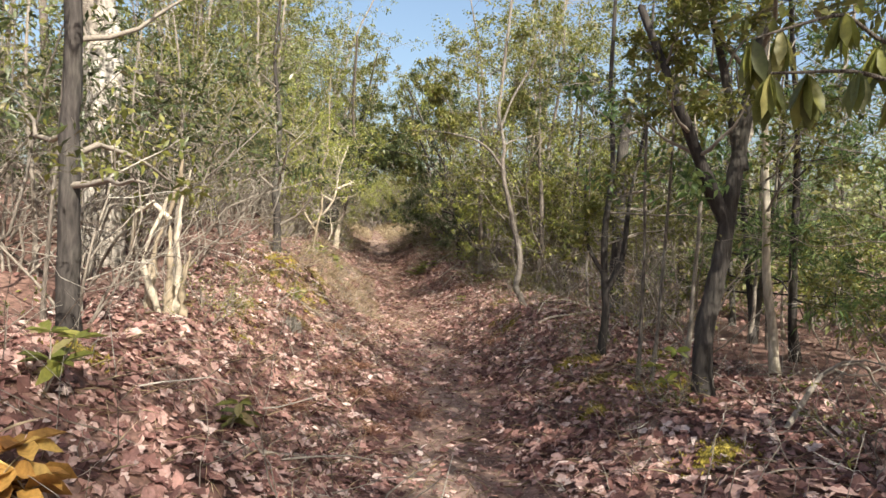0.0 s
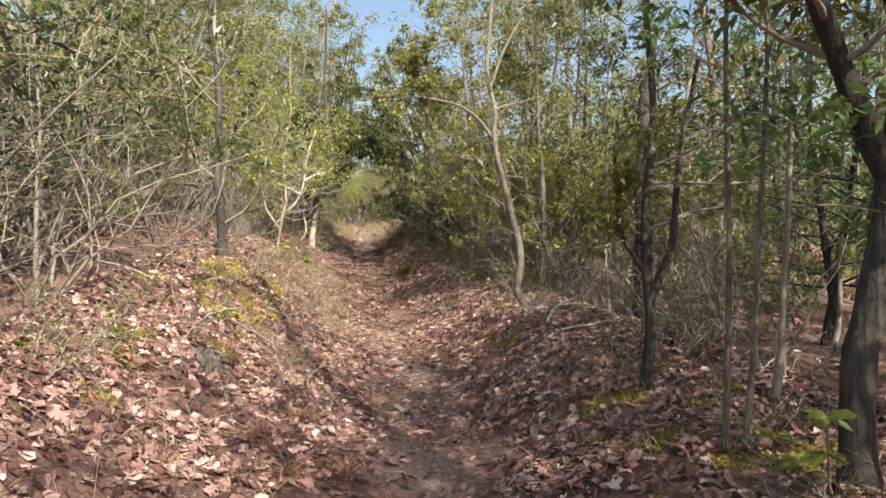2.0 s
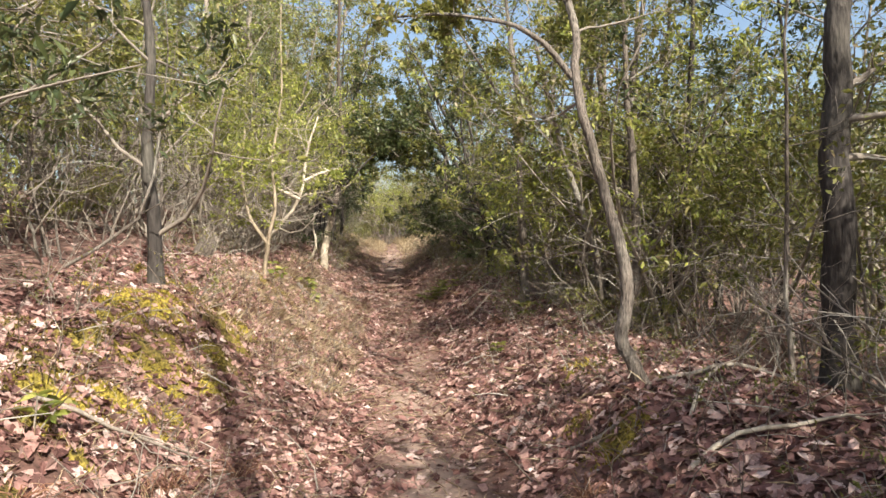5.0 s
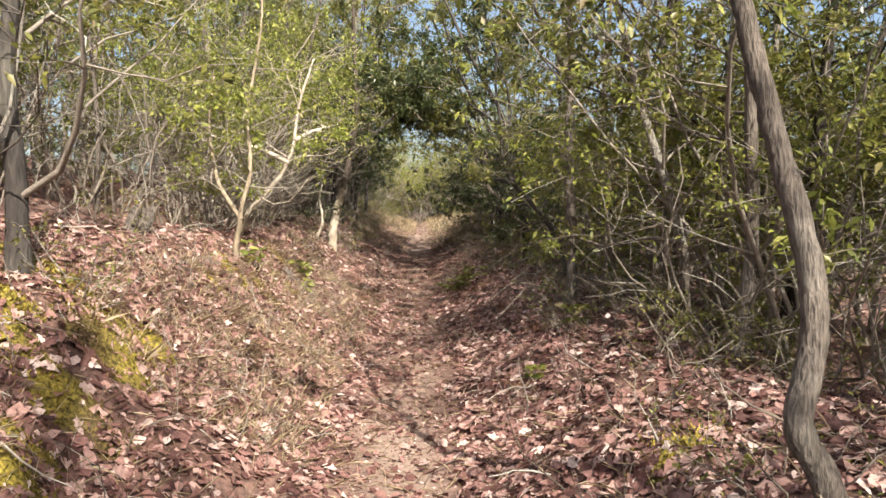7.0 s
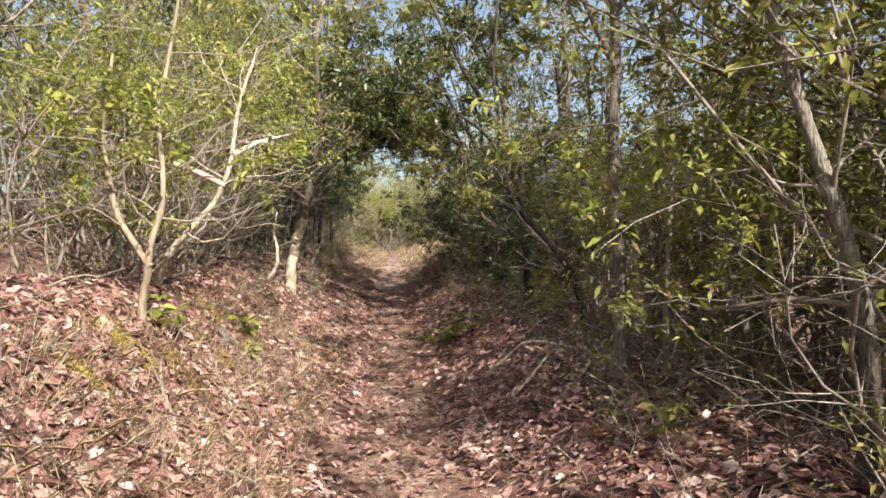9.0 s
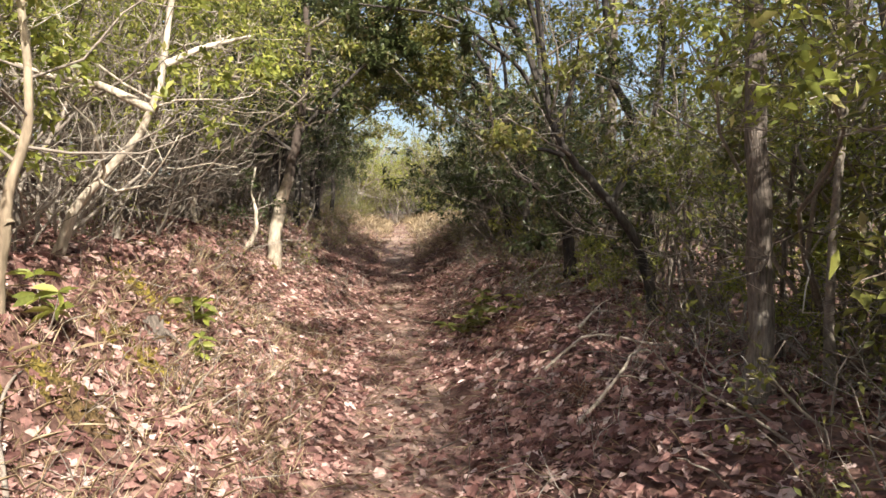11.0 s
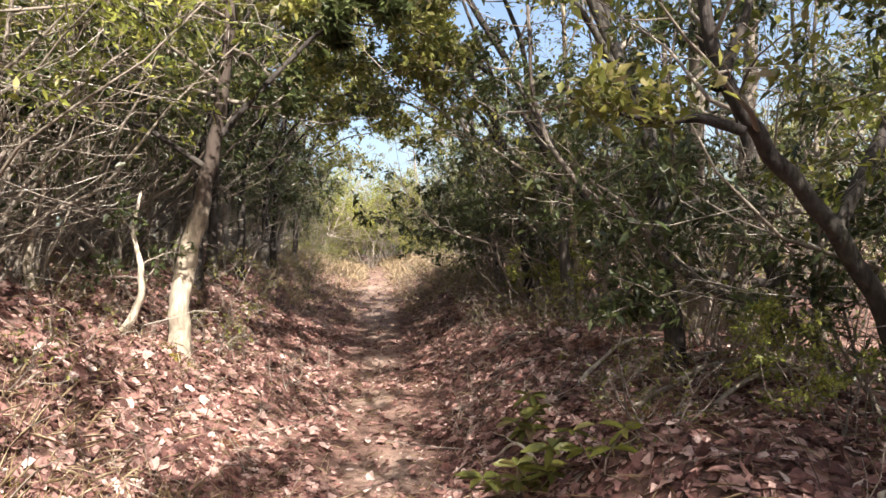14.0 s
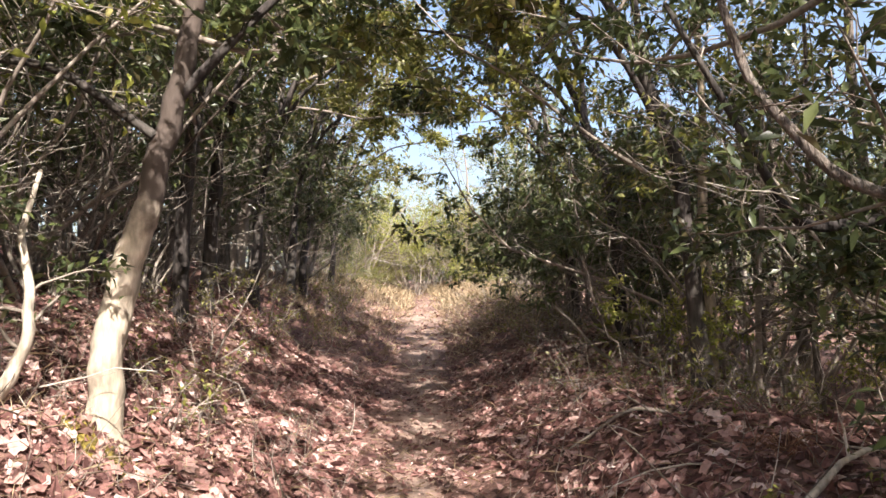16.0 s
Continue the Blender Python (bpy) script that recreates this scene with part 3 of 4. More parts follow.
named_tree("tall dark-barked tree standing behind the start", 2.85, 1.5,
           [(0, 0, 0), (0.02, 0, 1.5), (-0.03, 0, 3.0), (0.03, 0, 5.0), (0.0, 0, 7.0), (0.1, 0, 10.5)], 0.15, 0.085, M_DARKBARK, 34, crown=(8, 0.86, 1.0, 0.16), per=12)

named_tree("streaky grey tree whose crown shades the path", 1.9, 15.75,
           [(0, 0, 0), (0.02, 0, 0.9), (-0.03, 0, 1.9), (0.04, 0.02, 2.8), (-0.1, 0.05, 3.8), (-0.2, 0.1, 5.2)], 0.066, 0.02, M_BARK, 35,
           limbs=[([(0.03, 0, 2.5), (-0.3, -0.2, 3.1), (-0.7, -0.4, 3.7), (-1.1, -0.5, 4.3)], 0.03, 0.008), ([(0.0, 0.03, 3.0), (0.5, -0.3, 3.6), (0.9, -0.4, 4.3)], 0.03, 0.008)],
           crown=(9, 0.45, 1.0, 0.34), per=24, leaf=M_GREEN, leaf_len=0.085, clear=lambda q: q[:, 2] < 2.5)

# the broken snag on the bank
rng = np.random.default_rng(30)
snag = thing("snag", "broken weathered snag with splintered pale wood", "dead tree")
snag.matrix_basis = place_at(-1.85, 5.85, 0, 1, sink=0.06)
for k in range(5):
    b = Buf()
    q = limb_path(rng, (0.06 * (k - 2), 0.04 * rng.normal(), 0), (0.1 * (k - 2), 0.05 * rng.normal(), 1), [1.55, 1.1, 0.8, 1.3, 0.6][k], 12, 0.16, 0.1)
    tube(b, q, np.linspace(0.04, 0.008, 12) * (1 + 0.3 * rng.normal(size=12)), 7, 0.16, rng)
    part("stem", b, (M_FOOT, M_PALE)[k % 2], snag)
b = Buf()
tube(b, [(0.02, 0, 0.85), (-0.12, 0, 0.98), (-0.25, 0, 0.9), (-0.3, 0, 0.6)], [0.022, 0.026, 0.022, 0.012], 7, 0.15, rng)
part("broken_limb", b, M_PALE, snag)

# ---- kinds that repeat ----


def make_shrub(label, seed, stems, height, spread, leaf, per, leaf_len, bark=M_TWIG, ratio=0.42, width=0.40, fine=False, name="shrub", lean=0.0, twig_n=5, leaf_from=0.0, firsts=6, points=8):
    """A many-stemmed evergreen or bare shrub."""
    rng = np.random.default_rng(seed)
    root = thing(name, label, "shrub", group="shrubs along the path")
    twigs = []
    for s in range(stems):
        wood = Buf()
        az = 2 * np.pi * s / stems + rng.uniform(-0.4, 0.4)
        d = np.array([np.cos(az) * spread + lean, np.sin(az) * spread, 1.0])
        L = height * rng.uniform(0.75, 1.15)
        r0 = 0.006 + 0.0050 * L * rng.uniform(0.6, 1.1)
        pts = limb_path(rng, (np.cos(az) * 0.1, np.sin(az) * 0.1, 0), d, L, points, 0.3, 0.06, 0.4)
        rad = np.linspace(r0, r0 * 0.25, points)
        tube(wood, pts, rad, 5)
        first = branch_out(rng, pts, rad, firsts, 0.22, 1.0, ratio, 0.7, 0.25, 0.06, 5, 0.55)
        for q, r in first:
            tube(wood, q, r, 3)
            second = branch_out(rng, q, r, twig_n, 0.2, 1.0, 0.5, 0.65, 0.28, 0.04, 3, 0.7)
            for q2, r2 in second:
                tube(wood, q2, r2, 3)
            twigs += second
        twigs += first
        part("stem", wood, bark, root)
    if per:
        fol = Buf()
        P, D = leaf_points(rng, twigs, per, 0.06, 0.45)
        high = P[:, 2] > leaf_from * height * rng.uniform(0.7, 1.2, len(P))
        P, D = P[high], D[high]
        L = rng.uniform(0.6, 1.25, len(P)) * leaf_len
        leaves(fol, P, D, L, L * width, rng, fine)
        part("foliage", fol, leaf, root)
    return root


def make_tree(label, seed, height, r0, leaf, per, leaf_len, bark, limbs=14, lo=0.3, ratio=0.28, needle=False):
    """A woodland tree with one trunk and a loose crown."""
    rng = np.random.default_rng(seed)
    root = thing("tree", label, "tree", group="trees of the wood")
    pts = limb_path(rng, (0, 0, 0), (rng.normal() * 0.08, rng.normal() * 0.08, 1), height, 12, 0.06, 0.1)
    rad = np.linspace(r0, r0 * 0.18, 12)
    rad[0] *= 1.4
    tb, twigs = Buf(), []
    tube(tb, pts, rad, 8, 0.06, rng)
    holder = part("trunk", tb, bark, root)
    for q, r in branch_out(rng, pts, rad, limbs, lo, 1.0, ratio, 0.78, 0.24, 0.05, 6, 0.32):
        br = Buf()
        tube(br, q, r, 4)
        second = branch_out(rng, q, r, 5, 0.2, 1.0, 0.45, 0.6, 0.25, 0.03, 3, 0.5)
        for q2, r2 in second:
            tube(br, q2, r2, 3)
        twigs += second + [(q, r)]
        part("branch", br, bark, holder)
    if per:
        cb = Buf()
        P, D = leaf_points(rng, twigs, per, 0.1, 0.25)
        L = rng.uniform(0.6, 1.25, len(P)) * leaf_len
        leaves(cb, P, D, L, L * (0.16 if needle else 0.45), rng)
        part("crown", cb, leaf, root)
    return root


laurels = [make_shrub("tall evergreen shrub with yellow-green leaves", 40 + k, 5, 3.2, 0.45, M_GREEN, 26, 0.068, leaf_from=0.25, twig_n=4) for k in range(3)]
sunny = [make_shrub("sunlit shrub with bright yellow-green leaves", 50 + k, 5, 3.0, 0.4, M_BRIGHT, 20, 0.058, leaf_from=0.36) for k in range(2)]
rhodos = [make_shrub("dark rhododendron with long drooping leaves", 60 + k, 5, 3.2, 0.42, M_DARKLEAF, 22, 0.10, bark=M_TWIG, width=0.32, leaf_from=0.2) for k in range(3)]
bare = [make_shrub("leafless grey shrub with tangled twigs", 70 + k, 6, 2.1, 0.55, M_GREEN, 0, 0.07, twig_n=5) for k in range(3)]
boxleaf = [make_shrub("dense grey-green shrub with small box-like leaves", 100 + k, 6, 2.9, 0.36, M_BOX, 30, 0.042, width=0.5, leaf_from=0.08, twig_n=5) for k in range(2)]
bushes = [make_shrub("low bushy evergreen with fresh green leaves", 85 + k, 5, 1.3, 0.75, (M_BRIGHT, M_GREEN)[k], 19, 0.065, twig_n=3, firsts=5, points=5) for k in range(2)]
tangle = [make_shrub("tangle of crooked brown rhododendron stems with few leaves", 76 + k, 6, 2.6, 0.6, M_DARKLEAF, 4, 0.11, bark=(M_BARK, M_TWIG)[k], width=0.3, leaf_from=0.45) for k in range(2)]
low = [make_shrub("low twiggy undergrowth with few leaves", 80 + k, 6, 0.75, 0.8, M_GREEN, 3, 0.05, twig_n=3, firsts=4, points=5) for k in range(2)]
woods = [make_tree("slender woodland tree with thin evergreen crown", 90, 8.5, 0.09, M_GREEN, 18, 0.11, M_BARK),
         make_tree("tall grey woodland tree with bare lower trunk", 91, 11, 0.14, M_GREEN, 20, 0.13, M_BARK, lo=0.4),
         make_tree("young pine with soft green needles", 92, 6.5, 0.07, M_PINE, 30, 0.15, M_DARKBARK, limbs=22, lo=0.12, needle=True),
         make_tree("leafless grey woodland tree", 93, 9, 0.10, M_GREEN, 0, 0.1, M_BARK, lo=0.3)]
saplings = [make_tree("thin sapling with a few small leaves", 96 + k, 4.2, 0.022, M_GREEN, 5, 0.07, (M_TWIG, M_BARK)[k], limbs=9, lo=0.25, ratio=0.3) for k in range(2)]
tall = [make_tree("tall evergreen tree with a deep olive crown", 99, 12, 0.16, M_FARLEAF, 26, 0.2, M_BARK, limbs=26, lo=0.3, ratio=0.26)]
airy = [make_tree("tall thin-crowned tree with bare twigs and sparse leaves", 104, 10, 0.10, M_FARLEAF, 15, 0.12, M_TWIG, limbs=24, lo=0.3, ratio=0.3)]
canopy = [make_tree("spreading evergreen tree with dense olive crown", 94, 6.5, 0.085, M_GREEN, 26, 0.095, M_BARK, limbs=18, lo=0.32, ratio=0.42),
          make_tree("dark evergreen tree with a wide drooping crown", 95, 6.0, 0.08, M_DARKLEAF, 24, 0.11, M_DARKBARK, limbs=18, lo=0.35, ratio=0.42)]

used = set()


def put(kinds, i, x, y, turn, size, lean=(0.0, 0.0)):
    """Stands the prototype there the first time, copies of it afterwards."""
    ob = kinds[i % len(kinds)]
    m = place_at(x, y, turn, size, lean)
    if ob.name not in used:
        used.add(ob.name)
        ob.matrix_basis = m
        return ob
    return copy_thing_at(ob, m)


def copy_thing_at(ob, m):
    keep = ob.matrix_basis.copy()
    ob.matrix_basis = Matrix.Identity(4)
    made = copy_thing(ob, m)
    ob.matrix_basis = keep
    return made


rng = np.random.default_rng(5)


def strip(kinds, y0, y1, u0, u1, count, s0, s1, inward=0.0):
    """count plants scattered between y0 and y1, u0 to u1 to the side of the path; inward leans them over it."""
    for k in range(count):
        y = y0 + (y1 - y0) * (k + rng.uniform(0.1, 0.9)) / count
        u = rng.uniform(u0, u1)
        lean = inward * rng.uniform(0.5, 1.3) * (-1 if u > 0 else 1)
        put(kinds, int(rng.integers(len(kinds))), float(trail_x(y)) + u, y, rng.uniform(0, 6.28) if not inward else rng.uniform(-0.5, 0.5), rng.uniform(s0, s1), (0, lean))


# left side: bare and thin at first, sunny shrubs from ten metres, rhododendron from nineteen
strip(bare, 4.5, 15, -3.8, -2.6, 9, 0.7, 1.0)
strip(bare, 3, 16, -6, -3.6, 7, 0.8, 1.1)
strip(rhodos, 5.5, 13, -5.4, -3.5, 5, 0.75, 1.0)
strip(bare, 15, 21, -3.2, -2.3, 6, 0.6, 1.0)
strip(laurels, 9, 16, -4.8, -3.2, 5, 0.85, 1.2)
strip(tangle, 4.5, 12, -4.6, -3.0, 7, 0.9, 1.25)
strip(sunny, 14, 21.5, -4.0, -2.9, 9, 0.9, 1.3)
strip(laurels, 19, 23, -4.2, -3.2, 3, 1.0, 1.3)
strip(bare, 18.5, 25, -3.3, -2.4, 4, 0.7, 1.0)
strip(tangle, 21, 25, -3.3, -2.3, 4, 0.8, 1.1)
strip(bare, 16.5, 20.5, -3.0, -2.2, 5, 0.6, 0.85)
strip(rhodos, 23, 36, -3.3, -2.6, 8, 0.9, 1.2, 0.12)
strip(rhodos, 20, 37, -4.6, -2.9, 9, 1.0, 1.4, 0.1)
strip(tangle, 21.8, 34, -2.8, -2.0, 10, 0.75, 1.1)
strip(tangle, 19.5, 24, -3.4, -2.5, 4, 0.9, 1.2)
strip(tangle, 22.5, 30, 1.8, 2.6, 6, 0.7, 1.0)
strip(saplings, 4, 20, -5.5, -2.7, 18, 0.8, 1.3)
# right side
strip(bare, 6.5, 13, 1.9, 3.4, 8, 0.6, 1.0)
strip(saplings, 3, 26, 2.2, 5.0, 28, 0.7, 1.3)
strip(woods[2:3], 3, 11, 4.2, 6.5, 4, 0.5, 0.7)
strip(woods[2:3], 6.8, 9.2, 3.0, 4.4, 3, 0.6, 0.8)
strip(canopy, 11, 17, 3.8, 5.4, 4, 0.75, 0.95)
strip(canopy[:1], -1.5, 4, 3.8, 5.8, 3, 0.8, 1.0)
strip(laurels, 10, 15, 3.4, 4.8, 5, 0.8, 1.1)
strip(sunny, 12.5, 18, 2.6, 3.6, 7, 0.85, 1.15)
strip(rhodos, 18, 22, 3.2, 4.2, 3, 0.8, 1.0)
strip(rhodos, 23.5, 29, 2.6, 3.3, 6, 0.8, 1.0)
strip(bare, 15, 24, 2.3, 4.2, 9, 0.9, 1.3)
strip(laurels, 21, 26, 3.4, 5.8, 3, 0.9, 1.2)
# the thicket that closes in on both sides of the tunnel
strip(rhodos, 22.6, 31, 2.4, 3.0, 7, 0.75, 0.95)
strip(boxleaf, 28.5, 35, 1.95, 2.4, 5, 0.7, 0.95)
strip(boxleaf, 33, 39, -3.0, -2.2, 4, 0.8, 1.1)
strip(bare, 22, 27, 2.9, 3.6, 4, 1.0, 1.25)
strip(sunny, 16.5, 21.5, -3.2, -2.35, 6, 1.0, 1.35, 0.04)
strip(bare, 16, 21, -3.4, -2.6, 4, 0.9, 1.1)
strip(laurels, 12, 18, 2.9, 3.9, 5, 0.9, 1.15)
strip(sunny, 12, 18, 2.4, 3.2, 4, 0.8, 1.0)
strip(sunny, 44, 50, -2.2, 2.2, 6, 1.25, 1.5)
# undergrowth on the banks
strip(low, 3, 30, 1.2, 2.3, 24, 0.4, 0.8)
strip(low, 7, 30, 1.8, 3.6, 20, 0.7, 1.3)
strip(low, 21.6, 33, -1.9, -1.25, 10, 0.7, 1.1)
strip(low, 21.5, 33, 1.15, 1.7, 8, 0.6, 1.0)
strip(bushes, 12, 30, 1.9, 3.6, 12, 0.35, 0.75)
strip(bushes, 14, 34, 4, 6.5, 9, 0.7, 1.2)
strip(low, 3, 30, -2.8, -1.8, 16, 0.5, 0.9)
# crowns that close over the path, and taller trees behind the shrubs
strip(canopy[:1], 21, 34, -3.2, -2.2, 5, 0.6, 0.85, 0.2)
strip(canopy, 22, 25, 2.8, 3.6, 2, 0.6, 0.75, 0.15)
strip(canopy[:1], 22, 36, -5, -3, 5, 0.8, 1.1, 0.1)
strip(canopy[:1], 2.5, 7, 4.6, 5.8, 2, 0.9, 1.1)
# unseen trees right-behind the start, added to dapple the first metres with shade
strip(woods[1:2], -9, -1, 2.6, 5.5, 4, 0.75, 0.95)
strip(canopy[:1], -4, 1, 2.2, 3.2, 2, 0.9, 1.1)
strip(canopy[:1], 5, 19, -7.5, -4.6, 8, 0.75, 1.0)
strip(tall, 24, 38, -8, -3.5, 6, 0.8, 1.05)
strip(airy, 18, 23.5, 2.8, 5.0, 5, 0.7, 0.95)
strip(airy, 18, 40, -6, -2.8, 9, 0.8, 1.1)
strip(airy, 44, 60, -7, -2.5, 2, 0.7, 0.9)
strip(airy, 46, 60, 2, 7, 2, 0.7, 0.9)
strip(tall, 40, 52, -8, -4, 3, 0.7, 0.9)
strip(tall, 54, 66, -14, -5, 2, 0.8, 1.1)
strip(tall, 54, 66, 3.5, 12, 2, 0.7, 1.0)
strip(woods, 1, 42, -11, -5, 10, 0.7, 1.1)
strip(woods[:3], 2, 32, 7, 11, 12, 0.5, 0.7)
strip(woods, -14, 2, -9, -4, 4, 0.8, 1.1)
# more trees out of view on the sun side, added only for their shade
strip(canopy, -6, 1, 3.2, 5.2, 4, 0.8, 1.0)
strip(woods, -14, -2, 5, 9, 3, 0.8, 1.1)
# extra crowns added as shade casters; those at negative y stand unseen behind
for k, (x, y, size) in enumerate([(2.0, -1.5, 0.92), (2.6, -3.3, 0.92), (3.2, 16.0, 0.92), (3.5, 17.2, 0.74), (2.6, 12.7, 0.68), (2.9, 13.9, 0.8), (2.75, 15.4, 0.78), (1.5, -2.4, 1.0), (1.1, -4.6, 1.15), (3.0, 1.9, 0.85)]):
    put(canopy[:1] if k > 2 else canopy, k, x, y, 1.3 * k, size)
# the sunny clearing past the tunnel
strip(laurels, 42, 50, -5.5, -2.8, 5, 0.7, 1.1)
strip(sunny, 45, 52, 1.2, 4.5, 5, 0.8, 1.1)
strip(bushes, 39, 46, 1.2, 2.8, 5, 0.7, 1.1)
strip(bushes, 39, 46, -2.8, -1.2, 5, 0.7, 1.1)
strip(bushes, 47, 54, -3, 3, 9, 0.9, 1.6)
strip(laurels, 50, 58, -4, 4, 5, 0.9, 1.25)
strip(laurels, 45, 52, -3.2, 3.2, 7, 1.15, 1.4)
strip(sunny, 41, 50, -4.2, -1.9, 6, 1.1, 1.5)
strip(sunny, 47, 54, -3, 3, 6, 1.4, 1.75)
strip(laurels, 42, 50, 2.2, 4.2, 5, 1.2, 1.5)
strip(bushes, 2, 16, 3.2, 7, 10, 0.6, 1.2)
strip(laurels, 3, 14, 5, 7.5, 7, 0.8, 1.1)
strip(bushes, 8, 20, -5, -3.2, 6, 0.6, 1.0)
strip(canopy, 13.2, 15, 3.0, 3.6, 2, 0.7, 0.85)
strip(airy, 27, 32, -3.4, -2.6, 2, 0.9, 1.0, 0.1)


def far_woods(label, seed, boxes, size):
    """The mass of far wood: stems with foliage in loose clumps, on ground_z."""
    r = np.random.default_rng(seed)
    fol, wood = Buf(), Buf()
    for n, x0, x1, y0, y1, top in boxes:
        cx, cy = r.uniform(x0, x1, n), r.uniform(y0, y1, n)
        ch = top * r.uniform(0.03, 1, n) ** 0.8
        rad = r.uniform(0.35, 1.0, n)
        per = 46
        off = r.normal(size=(n, per, 3)) * rad[:, None, None] * np.array([0.55, 0.55, 0.42])
        P = (np.stack([cx, cy, ground_z(cx, cy) + ch], 1)[:, None] + off).reshape(-1, 3)
        L = r.uniform(0.6, 1.3, len(P)) * size
        leaves(fol, P, r.normal(size=P.shape), L, L * 0.5, r)
        for k in range(n // 7):
            x, y = r.uniform(x0, x1), r.uniform(y0, y1)
            q = limb_path(r, (x, y, float(ground_z(x, y)) - 0.1), (r.normal() * 0.1, r.normal() * 0.1, 1), top * r.uniform(0.5, 1.2), 6, 0.06, 0.1)
            tube(wood, q, np.linspace(r.uniform(0.03, 0.11), 0.012, 6), 4)
    tagged(part("far_trunks", wood, M_BARK), "crowd of grey tree stems deep in the wood", "far trees", kind="stuff")
    tagged(part("far_foliage", fol, M_FARLEAF), label, "far woods", kind="stuff")


far_woods("hazy green and straw foliage deep in the wood", 17,
          [(460, -17, -8, -6, 60, 8), (330, 8, 18, -4, 34, 4.6), (120, 12, 20, 34, 60, 6), (260, -20, -5, 60, 76, 10), (240, 3, 20, 60, 76, 9), (260, -8, 8, 58, 66, 3.5), (120, -12, 12, -22, -13, 8)], 0.2)
far_woods("thin grey-green undergrowth behind the thicket", 18,
          [(260, 5.5, 9.5, 6, 42, 2.4), (260, -10, -5, 5, 42, 3.2)], 0.12)

# ---- leaf litter, straw and fallen sticks ----
rng = np.random.default_rng(8)


def scatter(count, y0, y1, ulo, uhi, keep_off_trail=0.8):
    y = rng.uniform(y0, y1, count)
    u = rng.uniform(ulo, uhi, count)
    ok = (np.abs(u) > 0.42 + 0.2 * vnoise(u * 2, y * 2, 41)) | (rng.uniform(size=count) > keep_off_trail)
    ok &= rng.uniform(size=count) < 0.75 + 0.5 * vnoise(u * 1.3 + 40, y * 1.3, 43)
    y, u = y[ok], u[ok]
    x = trail_x(y) + u
    return np.stack([x, y, ground_z(x, y)], 1)


litter = Buf()
for n, y0, y1, a, b in [(86000, -1, 14, -3.0, 2.8), (70000, 14, 26, -2.8, 2.6), (24000, 26, 42, -2.6, 2.4), (18000, -1, 40, -8, -3), (14000, -1, 40, 2.8, 8)]:
    P = scatter(n, y0, y1, a, b)
    D = rng.normal(size=P.shape) * np.array([1, 1, 0.32])
    L = 0.025 + 0.075 * rng.uniform(size=len(P)) ** 1.4
    e = 0.06
    N = unit(np.stack([(P[:, 2] - ground_z(P[:, 0] + e, P[:, 1])) / e, (P[:, 2] - ground_z(P[:, 0], P[:, 1] + e)) / e, np.ones(len(P))], 1))
    D = unit(D)
    D = D - N * ((D * N).sum(1) - rng.normal(size=len(P)) * 0.22)[:, None]
    P[:, 2] += rng.uniform(0.004, 0.03, len(P))
    leaves(litter, P - unit(D) * L[:, None] * 0.5, D, L, L * rng.uniform(0.3, 0.72, len(P)), rng, y1 <= 26, fold=0.32, droop=0.0, facing=N, crumple=0.085)
for n, y0, y1, a, b in [(15000, 0, 14, -2.6, 2.6), (15000, 14, 24, -2.4, 2.4)]:
    P = scatter(n, y0, y1, a, b, 0.93)
    e = 0.06
    N = unit(np.stack([(P[:, 2] - ground_z(P[:, 0] + e, P[:, 1])) / e, (P[:, 2] - ground_z(P[:, 0], P[:, 1] + e)) / e, np.ones(len(P))], 1))
    D = unit(rng.normal(size=P.shape))
    D = D - N * ((D * N).sum(1) - rng.normal(size=len(P)) * 0.15)[:, None]
    P[:, 2] += rng.uniform(0.012, 0.035, len(P))
    L = rng.uniform(0.06, 0.13, len(P))
    lobed(litter, P - unit(D) * L[:, None] * 0.5, D, L, L * rng.uniform(0.5, 0.75, len(P)), rng, N)
P = scatter(52000, 0, 30, -0.75, 0.75, 0.0)
P[:, 2] += rng.uniform(0.002, 0.012, len(P))
L = rng.uniform(0.010, 0.034, len(P))
D = rng.normal(size=P.shape) * np.array([1, 1, 0.25])
leaves(litter, P, D, L, L * rng.uniform(0.3, 0.7, len(P)), rng, False, fold=0.2, droop=0.0, facing=np.tile([0, 0, 1.0], (len(P), 1)), crumple=0.06)
tagged(part("leaf_litter", litter, M_DRY, None, "", False), "fallen brown oak and beech leaves on the ground", "leaf litter", kind="stuff")

stems = Buf()
for p in np.concatenate([scatter(900, 1, 24, -3.2, -0.55, 1.0), scatter(1300, 1, 26, 0.55, 3.4, 1.0), scatter(700, 20, 40, -2.4, 2.4, 1.0)]):
    h = rng.uniform(0.12, 0.6) * min(1.0, 0.35 + 0.5 * abs(p[0] - float(trail_x(p[1]))))
    q = limb_path(rng, p - [0, 0, 0.02], (rng.normal() * 0.5, rng.normal() * 0.5, 1), h, 4, 0.25, 0.05)
    tube(stems, q, np.linspace(rng.uniform(0.002, 0.0045), 0.0014, 4), 3)
    for _ in range(2):
        q2 = limb_path(rng, q[rng.integers(1, 3)], (rng.normal(), rng.normal(), 0.8), h * 0.5, 3, 0.25, 0.0)
        tube(stems, q2, np.linspace(0.002, 0.0012, 3), 3)
tagged(part("dry_stems", stems, M_TWIG), "thin dry stems of undergrowth standing on the banks", "undergrowth", kind="stuff")

